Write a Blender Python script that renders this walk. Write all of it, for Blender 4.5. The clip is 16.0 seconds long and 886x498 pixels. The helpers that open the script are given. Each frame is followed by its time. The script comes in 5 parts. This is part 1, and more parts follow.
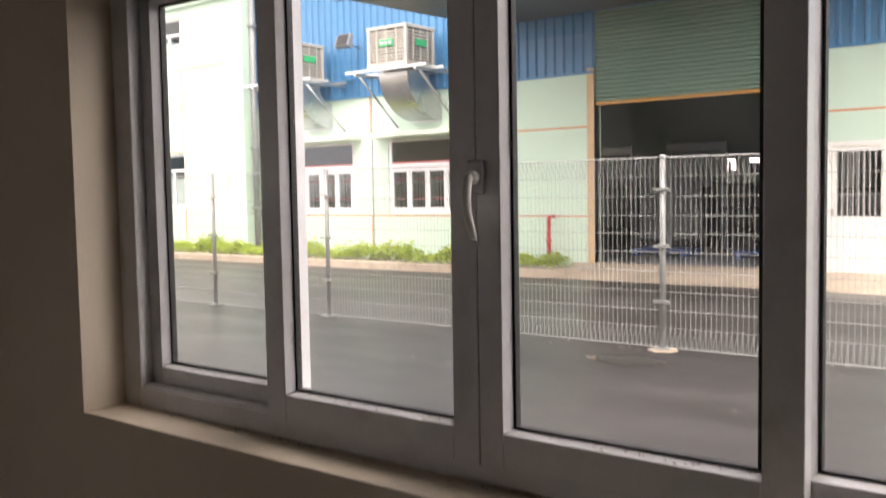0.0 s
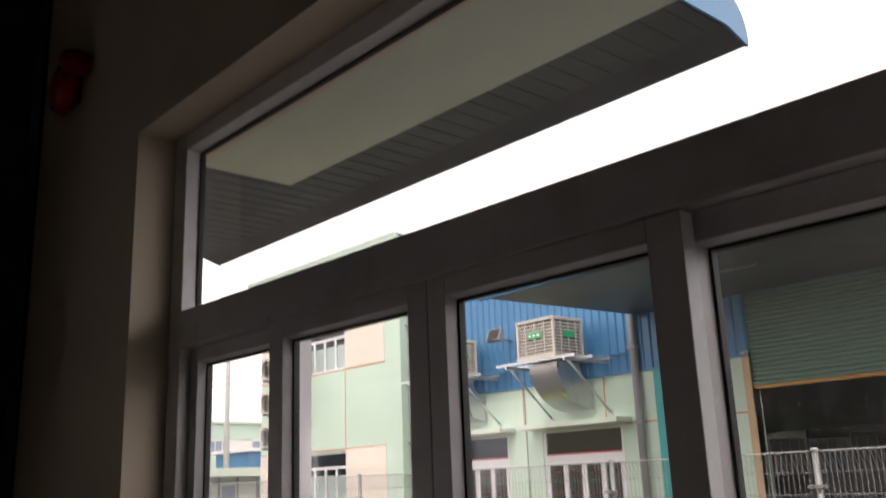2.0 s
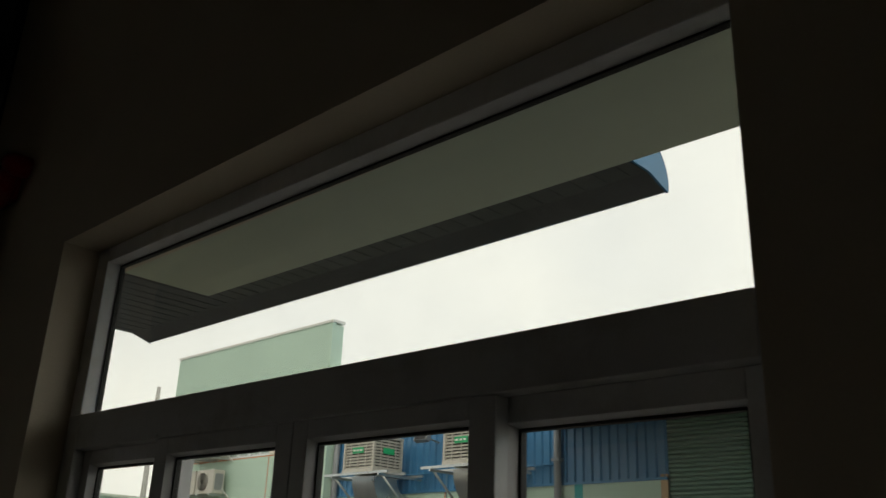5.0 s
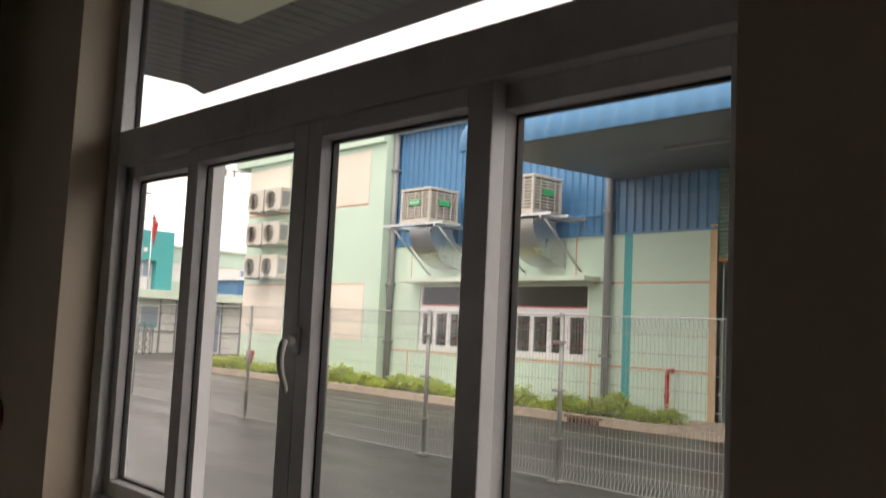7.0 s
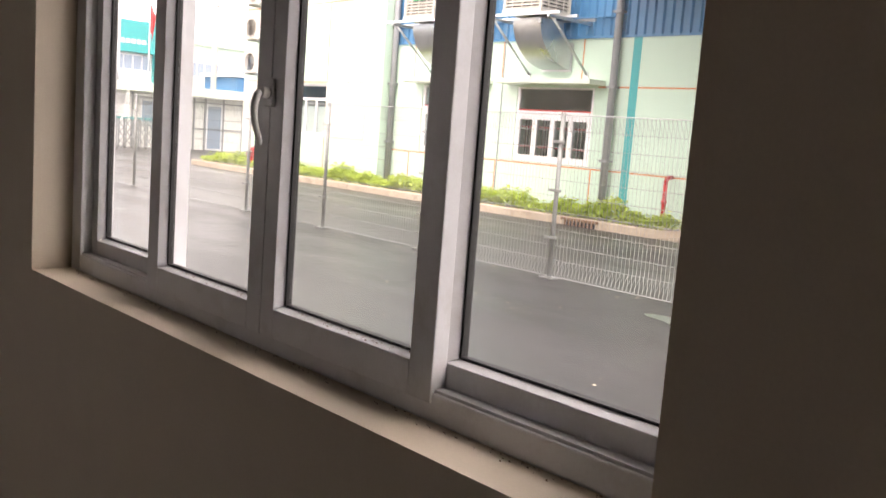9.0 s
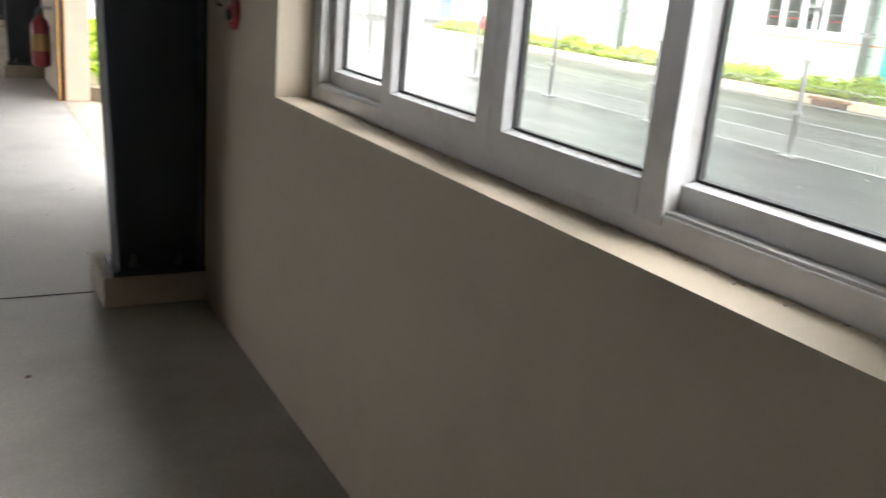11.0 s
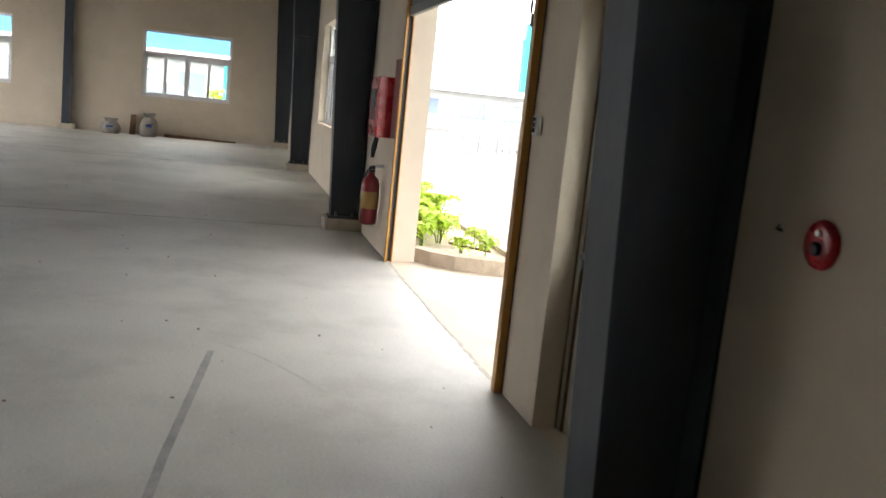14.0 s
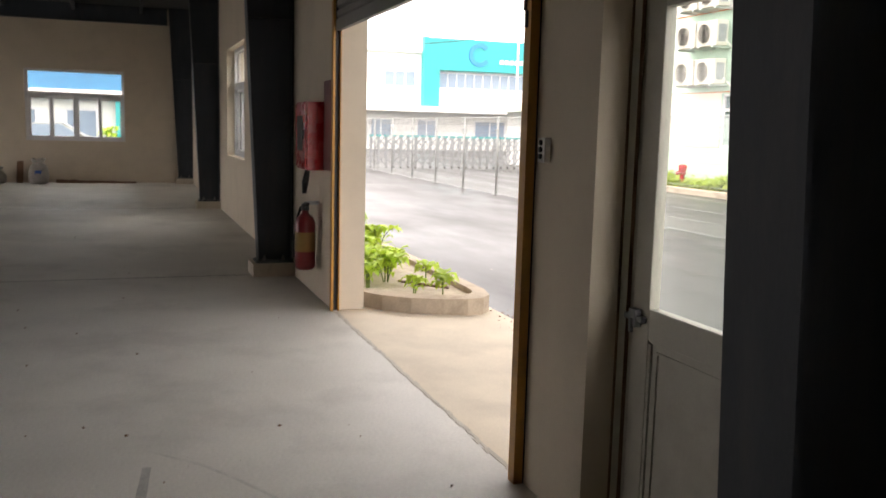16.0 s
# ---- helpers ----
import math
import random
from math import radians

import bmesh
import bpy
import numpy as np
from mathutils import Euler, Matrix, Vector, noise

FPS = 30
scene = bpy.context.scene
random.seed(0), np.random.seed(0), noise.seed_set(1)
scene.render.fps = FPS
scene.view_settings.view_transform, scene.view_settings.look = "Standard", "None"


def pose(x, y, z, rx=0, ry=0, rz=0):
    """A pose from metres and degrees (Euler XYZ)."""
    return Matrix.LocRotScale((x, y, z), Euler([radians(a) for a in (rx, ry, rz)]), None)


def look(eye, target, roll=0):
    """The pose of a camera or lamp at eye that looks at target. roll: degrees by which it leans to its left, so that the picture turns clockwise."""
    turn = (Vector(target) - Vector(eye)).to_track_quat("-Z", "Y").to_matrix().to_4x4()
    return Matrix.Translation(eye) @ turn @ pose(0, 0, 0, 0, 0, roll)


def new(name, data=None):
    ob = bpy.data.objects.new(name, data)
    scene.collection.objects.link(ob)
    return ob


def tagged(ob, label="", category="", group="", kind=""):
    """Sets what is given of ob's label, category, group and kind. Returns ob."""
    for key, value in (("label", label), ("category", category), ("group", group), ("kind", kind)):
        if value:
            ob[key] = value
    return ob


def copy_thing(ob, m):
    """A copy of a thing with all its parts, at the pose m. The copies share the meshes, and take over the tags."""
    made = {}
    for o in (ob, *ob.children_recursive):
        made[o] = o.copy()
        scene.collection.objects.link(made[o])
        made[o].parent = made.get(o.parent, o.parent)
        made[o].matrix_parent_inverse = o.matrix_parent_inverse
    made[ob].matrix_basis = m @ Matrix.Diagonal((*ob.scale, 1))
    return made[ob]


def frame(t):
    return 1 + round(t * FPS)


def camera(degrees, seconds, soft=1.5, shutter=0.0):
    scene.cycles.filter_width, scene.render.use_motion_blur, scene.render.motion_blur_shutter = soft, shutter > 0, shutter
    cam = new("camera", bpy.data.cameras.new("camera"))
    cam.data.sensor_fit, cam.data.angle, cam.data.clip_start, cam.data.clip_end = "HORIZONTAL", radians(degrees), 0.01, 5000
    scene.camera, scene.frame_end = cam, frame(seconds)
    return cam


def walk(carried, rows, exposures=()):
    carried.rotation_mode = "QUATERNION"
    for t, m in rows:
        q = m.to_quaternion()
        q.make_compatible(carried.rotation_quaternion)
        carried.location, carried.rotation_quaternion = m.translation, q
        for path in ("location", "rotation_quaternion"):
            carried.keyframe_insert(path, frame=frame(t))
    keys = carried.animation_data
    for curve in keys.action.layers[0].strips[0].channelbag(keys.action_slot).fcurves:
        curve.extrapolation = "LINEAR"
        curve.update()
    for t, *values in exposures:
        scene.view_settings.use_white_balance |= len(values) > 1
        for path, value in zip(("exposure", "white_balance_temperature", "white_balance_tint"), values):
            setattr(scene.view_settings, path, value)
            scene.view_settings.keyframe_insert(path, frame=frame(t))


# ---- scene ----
cam = camera(52.9, 16.0, 1.5, 0.5)
PATH = [
    (0, (2.059, -1.196, 1.537), (0.845, 0.388, 1.408), -1.0),
    (0.5, (2.054, -1.079, 1.563), (0.776, 0.459, 1.604), -2.0),
    (1, (2.161, -1.0, 1.6), (0.773, 0.429, 1.787), -0.1),
    (1.5, (2.338, -0.979, 1.632), (0.912, 0.379, 1.979), 0.6),
    (2, (2.396, -0.985, 1.667), (0.964, 0.314, 2.177), -2.3),
    (2.5, (2.404, -0.976, 1.69), (0.983, 0.283, 2.318), -1.5),
    (3, (2.412, -0.978, 1.706), (1.019, 0.269, 2.417), -0.8),
    (3.2, (2.42, -1.042, 1.698), (1.047, 0.221, 2.418), -0.5),
    (5.3, (2.744, -1.055, 1.733), (1.441, 0.293, 2.43), 2.4),
    (5.5, (2.762, -1.027, 1.73), (1.437, 0.317, 2.393), 3.0),
    (6, (2.771, -0.997, 1.695), (1.377, 0.345, 2.202), 3.6),
    (6.5, (2.771, -0.988, 1.645), (1.329, 0.358, 1.974), 3.5),
    (7, (2.786, -0.98, 1.602), (1.317, 0.366, 1.781), 2.7),
    (7.5, (2.774, -0.955, 1.572), (1.313, 0.41, 1.628), 2.9),
    (8, (2.776, -0.936, 1.54), (1.313, 0.427, 1.485), 3.7),
    (8.2, (2.793, -0.934, 1.531), (1.327, 0.422, 1.428), 3.9),
    (10.3, (2.814, -0.87, 1.42), (1.35, 0.409, 0.949), 5.8),
    (10.5, (2.804, -0.867, 1.401), (1.292, 0.341, 0.898), 5.2),
    (11, (2.783, -0.899, 1.381), (1.11, 0.041, 0.82), 5.1),
    (11.5, (2.735, -0.942, 1.374), (1.018, -0.087, 0.808), 6.6),
    (12, (2.615, -1.170, 1.412), (0.833, -0.416, 0.911), 7.4),
    (12.5, (2.426, -1.29, 1.438), (0.537, -0.829, 0.968), 6.0),
    (13, (2.092, -1.304, 1.455), (0.173, -0.949, 1.018), 6.4),
    (13.5, (1.81, -1.362, 1.438), (-0.111, -0.938, 1.077), 8.8),
    (14, (1.502, -1.509, 1.486), (-0.414, -1.03, 1.174), 5.9),
    (14.5, (1.238, -1.526, 1.494), (-0.691, -1.076, 1.216), 6.4),
    (15, (0.979, -1.509, 1.513), (-0.937, -1.018, 1.215), 5.8),
    (15.5, (0.676, -1.605, 1.523), (-1.208, -1.01, 1.209), 3.4),
    (16, (0.458, -1.603, 1.518), (-1.408, -0.934, 1.251), 1.5),
]
EXPOSURES = [(0, 2.06, 7300, 25), (0.5, 1.75, 7400, 26), (1, 1.15, 7200, 25), (1.5, 0.85, 7200, 26), (2, 1.05, 7200, 26), (3, 1.08, 7200, 26), (5.3, -0.15, 7300, 6), (5.5, -0.05, 7300, 6), (6, 1.3, 7600, 9), (6.5, 1.1, 7500, 19), (7, 1.1, 7500, 22), (7.5, 1.45, 7400, 24), (8, 1.68, 7400, 27), (10.5, 3.05, 6800, 19), (11, 3.17, 6600, 13), (12, 3.32, 6700, 12), (12.5, 3.72, 6700, 12), (13, 3.68, 6700, 12), (13.5, 3.3, 6650, 12), (14, 3.07, 6700, 12), (14.5, 2.35, 6600, 13), (15, 2.05, 7000, 17), (15.5, 2.35, 6900, 16), (16, 2.1, 7100, 17)]
walk(cam, [(t, look(e, g, r)) for t, e, g, r in PATH], EXPOSURES)

# ---- light ----
world = bpy.data.worlds.new("overcast_sky")
scene.world = world
world.use_nodes = True
wn = world.node_tree
wn.nodes.clear()
sky = wn.nodes.new("ShaderNodeTexSky")
sky.sky_type, sky.sun_disc = "NISHITA", False
sky.sun_elevation, sky.sun_rotation = radians(52), radians(40)
sky.dust_density, sky.air_density = 4.0, 1.0
cloud_tc = wn.nodes.new("ShaderNodeTexCoord")
cloud = wn.nodes.new("ShaderNodeTexNoise")
cloud.inputs["Scale"].default_value, cloud.inputs["Detail"].default_value = 2.2, 5
ramp = wn.nodes.new("ShaderNodeValToRGB")
ramp.color_ramp.elements[0].position, ramp.color_ramp.elements[0].color = 0.3, (8.2, 8.4, 8.8, 1)
ramp.color_ramp.elements[1].position, ramp.color_ramp.elements[1].color = 0.7, (10.6, 10.5, 10.3, 1)
cloud_mix = wn.nodes.new("ShaderNodeMixRGB")
cloud_mix.inputs["Fac"].default_value = 0.88
wbg = wn.nodes.new("ShaderNodeBackground")
wbg.inputs["Strength"].default_value = 0.12
wout = wn.nodes.new("ShaderNodeOutputWorld")
wn.links.new(cloud_tc.outputs["Generated"], cloud.inputs["Vector"])
wn.links.new(cloud.outputs["Fac"], ramp.inputs["Fac"])
wn.links.new(sky.outputs["Color"], cloud_mix.inputs["Color1"])
wn.links.new(ramp.outputs["Color"], cloud_mix.inputs["Color2"])
wn.links.new(cloud_mix.outputs["Color"], wbg.inputs["Color"])
wn.links.new(wbg.outputs["Background"], wout.inputs["Surface"])

sun_data = bpy.data.lights.new("sun", "SUN")
sun_data.energy, sun_data.angle, sun_data.color = 0.8, radians(20), (1, 0.97, 0.92)
sun_ob = new("sun", sun_data)
sun_ob.matrix_world = look((0, 0, 30), (-8, 14, 0))


# ---- materials ----
def mat(name, color, rough=0.6, metal=0.0, var=0.12, scale=6.0, fine=90.0, bump=0.15, dirt=None, dirt_amt=0.0, dirt_scale=1.5,
        rough_var=0.12, stretch=(1, 1, 1), spec=0.5, island=0.0):
    """A painted or plain surface with broad mottling, fine grain, optional stains and relief."""
    m = bpy.data.materials.new(name)
    m.use_nodes = True
    nt = m.node_tree
    N, L = nt.nodes, nt.links
    b = N["Principled BSDF"]
    b.inputs["Metallic"].default_value = metal
    b.inputs["Specular IOR Level"].default_value = spec
    tc = N.new("ShaderNodeTexCoord")
    mp = N.new("ShaderNodeMapping")
    mp.inputs["Scale"].default_value = stretch
    L.new(tc.outputs["Object"], mp.inputs["Vector"])
    n1 = N.new("ShaderNodeTexNoise")
    n1.inputs["Scale"].default_value, n1.inputs["Detail"].default_value = scale, 6
    n2 = N.new("ShaderNodeTexNoise")
    n2.inputs["Scale"].default_value, n2.inputs["Detail"].default_value = fine, 3
    L.new(mp.outputs["Vector"], n1.inputs["Vector"])
    L.new(mp.outputs["Vector"], n2.inputs["Vector"])
    add = N.new("ShaderNodeMath")
    add.operation = "MULTIPLY_ADD"
    add.inputs[1].default_value = 0.6
    L.new(n1.outputs["Fac"], add.inputs[0])
    half = N.new("ShaderNodeMath")
    half.operation = "MULTIPLY"
    half.inputs[1].default_value = 0.4
    L.new(n2.outputs["Fac"], half.inputs[0])
    L.new(half.outputs[0], add.inputs[2])
    cr = N.new("ShaderNodeValToRGB")
    lo = tuple(c * (1 - var) for c in color) + (1,)
    hi = tuple(min(1, c * (1 + var)) for c in color) + (1,)
    cr.color_ramp.elements[0].position, cr.color_ramp.elements[0].color = 0.32, lo
    cr.color_ramp.elements[1].position, cr.color_ramp.elements[1].color = 0.68, hi
    L.new(add.outputs[0], cr.inputs["Fac"])
    last = cr.outputs["Color"]
    if island:
        oi = N.new("ShaderNodeNewGeometry")
        hs = N.new("ShaderNodeHueSaturation")
        mr = N.new("ShaderNodeMapRange")
        mr.inputs["To Min"].default_value, mr.inputs["To Max"].default_value = 1 - island, 1 + island
        L.new(oi.outputs["Random Per Island"], mr.inputs["Value"])
        L.new(mr.outputs["Result"], hs.inputs["Value"])
        L.new(last, hs.inputs["Color"])
        last = hs.outputs["Color"]
    if dirt:
        n3 = N.new("ShaderNodeTexNoise")
        n3.inputs["Scale"].default_value, n3.inputs["Detail"].default_value, n3.inputs["Roughness"].default_value = dirt_scale, 8, 0.65
        L.new(mp.outputs["Vector"], n3.inputs["Vector"])
        r3 = N.new("ShaderNodeMapRange")
        r3.inputs["From Min"].default_value, r3.inputs["From Max"].default_value = 0.5, 0.72
        r3.inputs["To Max"].default_value = dirt_amt
        L.new(n3.outputs["Fac"], r3.inputs["Value"])
        mx = N.new("ShaderNodeMixRGB")
        mx.inputs["Color2"].default_value = (*dirt, 1)
        L.new(r3.outputs["Result"], mx.inputs["Fac"])
        L.new(last, mx.inputs["Color1"])
        last = mx.outputs["Color"]
    L.new(last, b.inputs["Base Color"])
    rr = N.new("ShaderNodeMapRange")
    rr.inputs["To Min"].default_value, rr.inputs["To Max"].default_value = max(0.02, rough - rough_var), min(1, rough + rough_var)
    L.new(n1.outputs["Fac"], rr.inputs["Value"])
    L.new(rr.outputs["Result"], b.inputs["Roughness"])
    if bump:
        bp = N.new("ShaderNodeBump")
        bp.inputs["Strength"].default_value, bp.inputs["Distance"].default_value = bump, 0.004
        L.new(add.outputs[0], bp.inputs["Height"])
        L.new(bp.outputs["Normal"], b.inputs["Normal"])
    return m


def glass_mat(name, tint=(0.97, 0.99, 0.98), dust=0.06, gloss=0.08, specks=None):
    """Clear pane: see-through, a Fresnel reflection and a thin uneven film of dust."""
    m = bpy.data.materials.new(name)
    m.use_nodes = True
    nt = m.node_tree
    N, L = nt.nodes, nt.links
    N.clear()
    out = N.new("ShaderNodeOutputMaterial")
    tr = N.new("ShaderNodeBsdfTransparent")
    tr.inputs["Color"].default_value = (*tint, 1)
    gl = N.new("ShaderNodeBsdfGlossy")
    gl.inputs["Roughness"].default_value = 0.02
    fr = N.new("ShaderNodeLayerWeight")
    fr.inputs["Blend"].default_value = 0.5
    p5 = N.new("ShaderNodeMath")
    p5.operation = "POWER"
    p5.inputs[1].default_value = 5
    L.new(fr.outputs["Facing"], p5.inputs[0])
    fa = N.new("ShaderNodeMath")
    fa.operation = "MULTIPLY_ADD"
    fa.inputs[1].default_value, fa.inputs[2].default_value = 0.7, gloss * 0.35
    L.new(p5.outputs[0], fa.inputs[0])
    mx = N.new("ShaderNodeMixShader")
    L.new(fa.outputs[0], mx.inputs["Fac"])
    L.new(tr.outputs[0], mx.inputs[1])
    L.new(gl.outputs[0], mx.inputs[2])
    df = N.new("ShaderNodeBsdfTranslucent")
    df.inputs["Color"].default_value = (0.75, 0.74, 0.70, 1)
    tc = N.new("ShaderNodeTexCoord")
    nz = N.new("ShaderNodeTexNoise")
    nz.inputs["Scale"].default_value, nz.inputs["Detail"].default_value, nz.inputs["Roughness"].default_value = 5, 12, 0.75
    L.new(tc.outputs["Object"], nz.inputs["Vector"])
    mr = N.new("ShaderNodeMapRange")
    mr.inputs["From Min"].default_value, mr.inputs["From Max"].default_value = 0.42, 0.75
    mr.inputs["To Min"].default_value, mr.inputs["To Max"].default_value = dust * 0.1, dust * 2
    L.new(nz.outputs["Fac"], mr.inputs["Value"])
    sp = N.new("ShaderNodeTexNoise")
    sp.inputs["Scale"].default_value, sp.inputs["Detail"].default_value = 330, 2
    L.new(tc.outputs["Object"], sp.inputs["Vector"])
    sr = N.new("ShaderNodeMapRange")
    sr.inputs["From Min"].default_value, sr.inputs["From Max"].default_value, sr.inputs["To Max"].default_value = 0.62, 0.75, (dust * 5 if specks is None else specks)
    L.new(sp.outputs["Fac"], sr.inputs["Value"])
    smul = N.new("ShaderNodeMath")
    smul.operation = "MULTIPLY"
    L.new(sr.outputs["Result"], smul.inputs[0])
    L.new(nz.outputs["Fac"], smul.inputs[1])
    sadd = N.new("ShaderNodeMath")
    L.new(smul.outputs[0], sadd.inputs[0])
    L.new(mr.outputs["Result"], sadd.inputs[1])
    m2 = N.new("ShaderNodeMixShader")
    L.new(sadd.outputs[0], m2.inputs["Fac"])
    L.new(mx.outputs[0], m2.inputs[1])
    L.new(df.outputs[0], m2.inputs[2])
    L.new(m2.outputs[0], out.inputs["Surface"])
    return m


M_WALL = mat("beige_wall_paint", (0.68, 0.59, 0.47), 0.75, var=0.05, scale=2, fine=160, bump=0.12, dirt=(0.40, 0.35, 0.28), dirt_amt=0.25, dirt_scale=1.1)
M_FLOOR = mat("concrete_floor", (0.60, 0.58, 0.53), 0.6, var=0.14, scale=1.3, fine=60, bump=0.12, dirt=(0.34, 0.33, 0.30), dirt_amt=0.65, dirt_scale=0.8, rough_var=0.2)
M_JOINT = mat("dark_joint_filler", (0.05, 0.05, 0.05), 0.8)
M_SCRAPE = mat("dark_floor_smear", (0.38, 0.37, 0.35), 0.55, var=0.3, scale=8)
M_UPVC = mat("white_window_profile", (0.74, 0.74, 0.76), 0.35, var=0.04, scale=12, fine=200, bump=0.03, dirt=(0.38, 0.34, 0.28), dirt_amt=0.35, dirt_scale=7)
M_GASKET = mat("black_rubber_gasket", (0.012, 0.012, 0.012), 0.6)
M_GLASS = glass_mat("dusty_window_glass", dust=0.012, specks=0.12)
M_GLASS_DUSTY = glass_mat("grimy_window_glass", dust=0.012, specks=0.35)
M_GLASS_FAR = glass_mat("clear_glass", tint=(0.85, 0.9, 0.9), dust=0.02)
M_STEEL = mat("dark_grey_steel_paint", (0.058, 0.070, 0.086), 0.52, spec=0.3, var=0.12, scale=3, fine=50, bump=0.05, dirt=(0.11, 0.115, 0.12), dirt_amt=0.4, dirt_scale=2.5, stretch=(3, 3, 0.6))
M_PLINTH = mat("painted_plinth", (0.62, 0.55, 0.45), 0.75, var=0.07, scale=6, dirt=(0.35, 0.3, 0.25), dirt_amt=0.5, dirt_scale=5)
M_CEIL = mat("dark_roof_lining", (0.06, 0.06, 0.065), 0.6, var=0.15)
M_ORANGE = mat("orange_yellow_enamel", (0.50, 0.24, 0.035), 0.4, var=0.12, scale=8, dirt=(0.22, 0.13, 0.05), dirt_amt=0.5, dirt_scale=6)
M_RED = mat("red_enamel", (0.45, 0.016, 0.02), 0.28, var=0.1, scale=10, bump=0.03)
M_ALU = mat("brushed_aluminium", (0.62, 0.62, 0.63), 0.35, 0.9, var=0.08)
M_BLACK = mat("black_plastic", (0.015, 0.015, 0.016), 0.45)
M_WHITE = mat("white_plastic", (0.78, 0.77, 0.74), 0.4, var=0.04)
M_SHUT_DARK = mat("grey_shutter_slats", (0.22, 0.22, 0.21), 0.45, 0.3, var=0.12)
M_SOFFIT = mat("pale_green_render", (0.62, 0.70, 0.60), 0.8, var=0.05, scale=2, dirt=(0.42, 0.46, 0.38), dirt_amt=0.3)
M_YARD = mat("wet_grey_asphalt", (0.040, 0.037, 0.037), 0.42, spec=0.42, var=0.32, scale=0.9, fine=110, bump=0.28, dirt=(0.026, 0.025, 0.026), dirt_amt=0.85, dirt_scale=0.45, rough_var=0.34, stretch=(0.35, 1, 1))
M_ASPHALT = mat("damp_asphalt", (0.036, 0.033, 0.032), 0.45, spec=0.42, var=0.2, scale=0.7, fine=240, bump=0.2, dirt=(0.024, 0.023, 0.024), dirt_amt=0.9, dirt_scale=0.3, rough_var=0.34, stretch=(0.2, 1, 1))
M_APRON = mat("sandy_concrete", (0.64, 0.56, 0.44), 0.8, var=0.12, scale=2.5, dirt=(0.42, 0.35, 0.27), dirt_amt=0.4, dirt_scale=1.6)
M_KERB = mat("kerb_concrete", (0.46, 0.38, 0.29), 0.85, var=0.15, scale=6, fine=60, bump=0.3, dirt=(0.22, 0.17, 0.12), dirt_amt=0.7, dirt_scale=4)
M_SOIL = mat("dry_soil", (0.30, 0.24, 0.17), 0.95, var=0.3, scale=14, bump=0.6)
M_MINT = mat("mint_green_render", (0.52, 0.68, 0.57), 0.8, var=0.05, scale=1.2, dirt=(0.38, 0.50, 0.42), dirt_amt=0.25, dirt_scale=0.7, stretch=(1, 1, 0.5))
M_CREAM = mat("cream_render", (0.74, 0.67, 0.58), 0.8, var=0.05, scale=1.2, dirt=(0.55, 0.5, 0.44), dirt_amt=0.2, dirt_scale=0.8)
M_GROOVE = mat("orange_groove_paint", (0.62, 0.20, 0.07), 0.7)
M_TEAL = mat("teal_paint", (0.02, 0.35, 0.355), 0.55, var=0.08, scale=1.5)
M_BLUE = mat("blue_metal_cladding", (0.05, 0.205, 0.385), 0.42, var=0.1, scale=1.2, dirt=(0.03, 0.14, 0.3), dirt_amt=0.4, dirt_scale=0.8, stretch=(1, 1, 0.25))
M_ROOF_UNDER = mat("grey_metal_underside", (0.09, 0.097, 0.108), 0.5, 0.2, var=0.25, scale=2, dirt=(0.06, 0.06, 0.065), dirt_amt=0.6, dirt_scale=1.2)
M_SHUT_GREEN = mat("grey_green_shutter", (0.14, 0.24, 0.19), 0.5, 0.1, var=0.1)
M_TAN = mat("tan_trim_paint", (0.55, 0.38, 0.22), 0.6, var=0.08)
M_GALV = mat("galvanised_steel", (0.56, 0.58, 0.58), 0.38, 0.75, var=0.12, scale=9)
M_FENCE = mat("weathered_galvanised_wire", (0.31, 0.32, 0.315), 0.45, 0.3, var=0.12, scale=9)
M_DOORCREAM = mat("cream_door_enamel", (0.56, 0.54, 0.47), 0.4, var=0.05, scale=3, dirt=(0.35, 0.32, 0.26), dirt_amt=0.35, dirt_scale=4)
M_DUCT = mat("sheet_metal_duct", (0.50, 0.52, 0.53), 0.3, 0.85, var=0.2, scale=2)
M_PIPE = mat("grey_drain_pipe", (0.24, 0.25, 0.26), 0.45, var=0.1)
M_COOLER = mat("ivory_cooler_plastic", (0.54, 0.51, 0.45), 0.5, var=0.08, dirt=(0.4, 0.36, 0.3), dirt_amt=0.3, dirt_scale=3)
M_PUDDLE = mat("rain_puddle", (0.05, 0.046, 0.044), 0.08, var=0.05, bump=0.0, rough_var=0.02, spec=0.6)
# near-black; also paints the shade inside coolers, fan openings and the drain
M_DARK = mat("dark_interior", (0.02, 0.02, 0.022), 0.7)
M_GREENSTK = mat("green_sticker", (0.01, 0.42, 0.16), 0.5)
M_LEAF = mat("light_green_leaf", (0.42, 0.58, 0.06), 0.45, var=0.3, scale=5, bump=0.1, island=0.45, spec=0.4)
M_LEAF2 = mat("hedge_leaf", (0.44, 0.55, 0.11), 0.5, var=0.25, scale=3, bump=0.1, island=0.38, spec=0.3)
def translucent(m, colour, amount):
    """Let some light through a thin leaf."""
    N, L = m.node_tree.nodes, m.node_tree.links
    out = next(n for n in N if n.bl_idname == "ShaderNodeOutputMaterial")
    src = out.inputs["Surface"].links[0].from_socket
    tr = N.new("ShaderNodeBsdfTranslucent")
    tr.inputs["Color"].default_value = (*colour, 1)
    mx = N.new("ShaderNodeMixShader")
    mx.inputs["Fac"].default_value = amount
    L.new(src, mx.inputs[1])
    L.new(tr.outputs[0], mx.inputs[2])
    L.new(mx.outputs[0], out.inputs["Surface"])


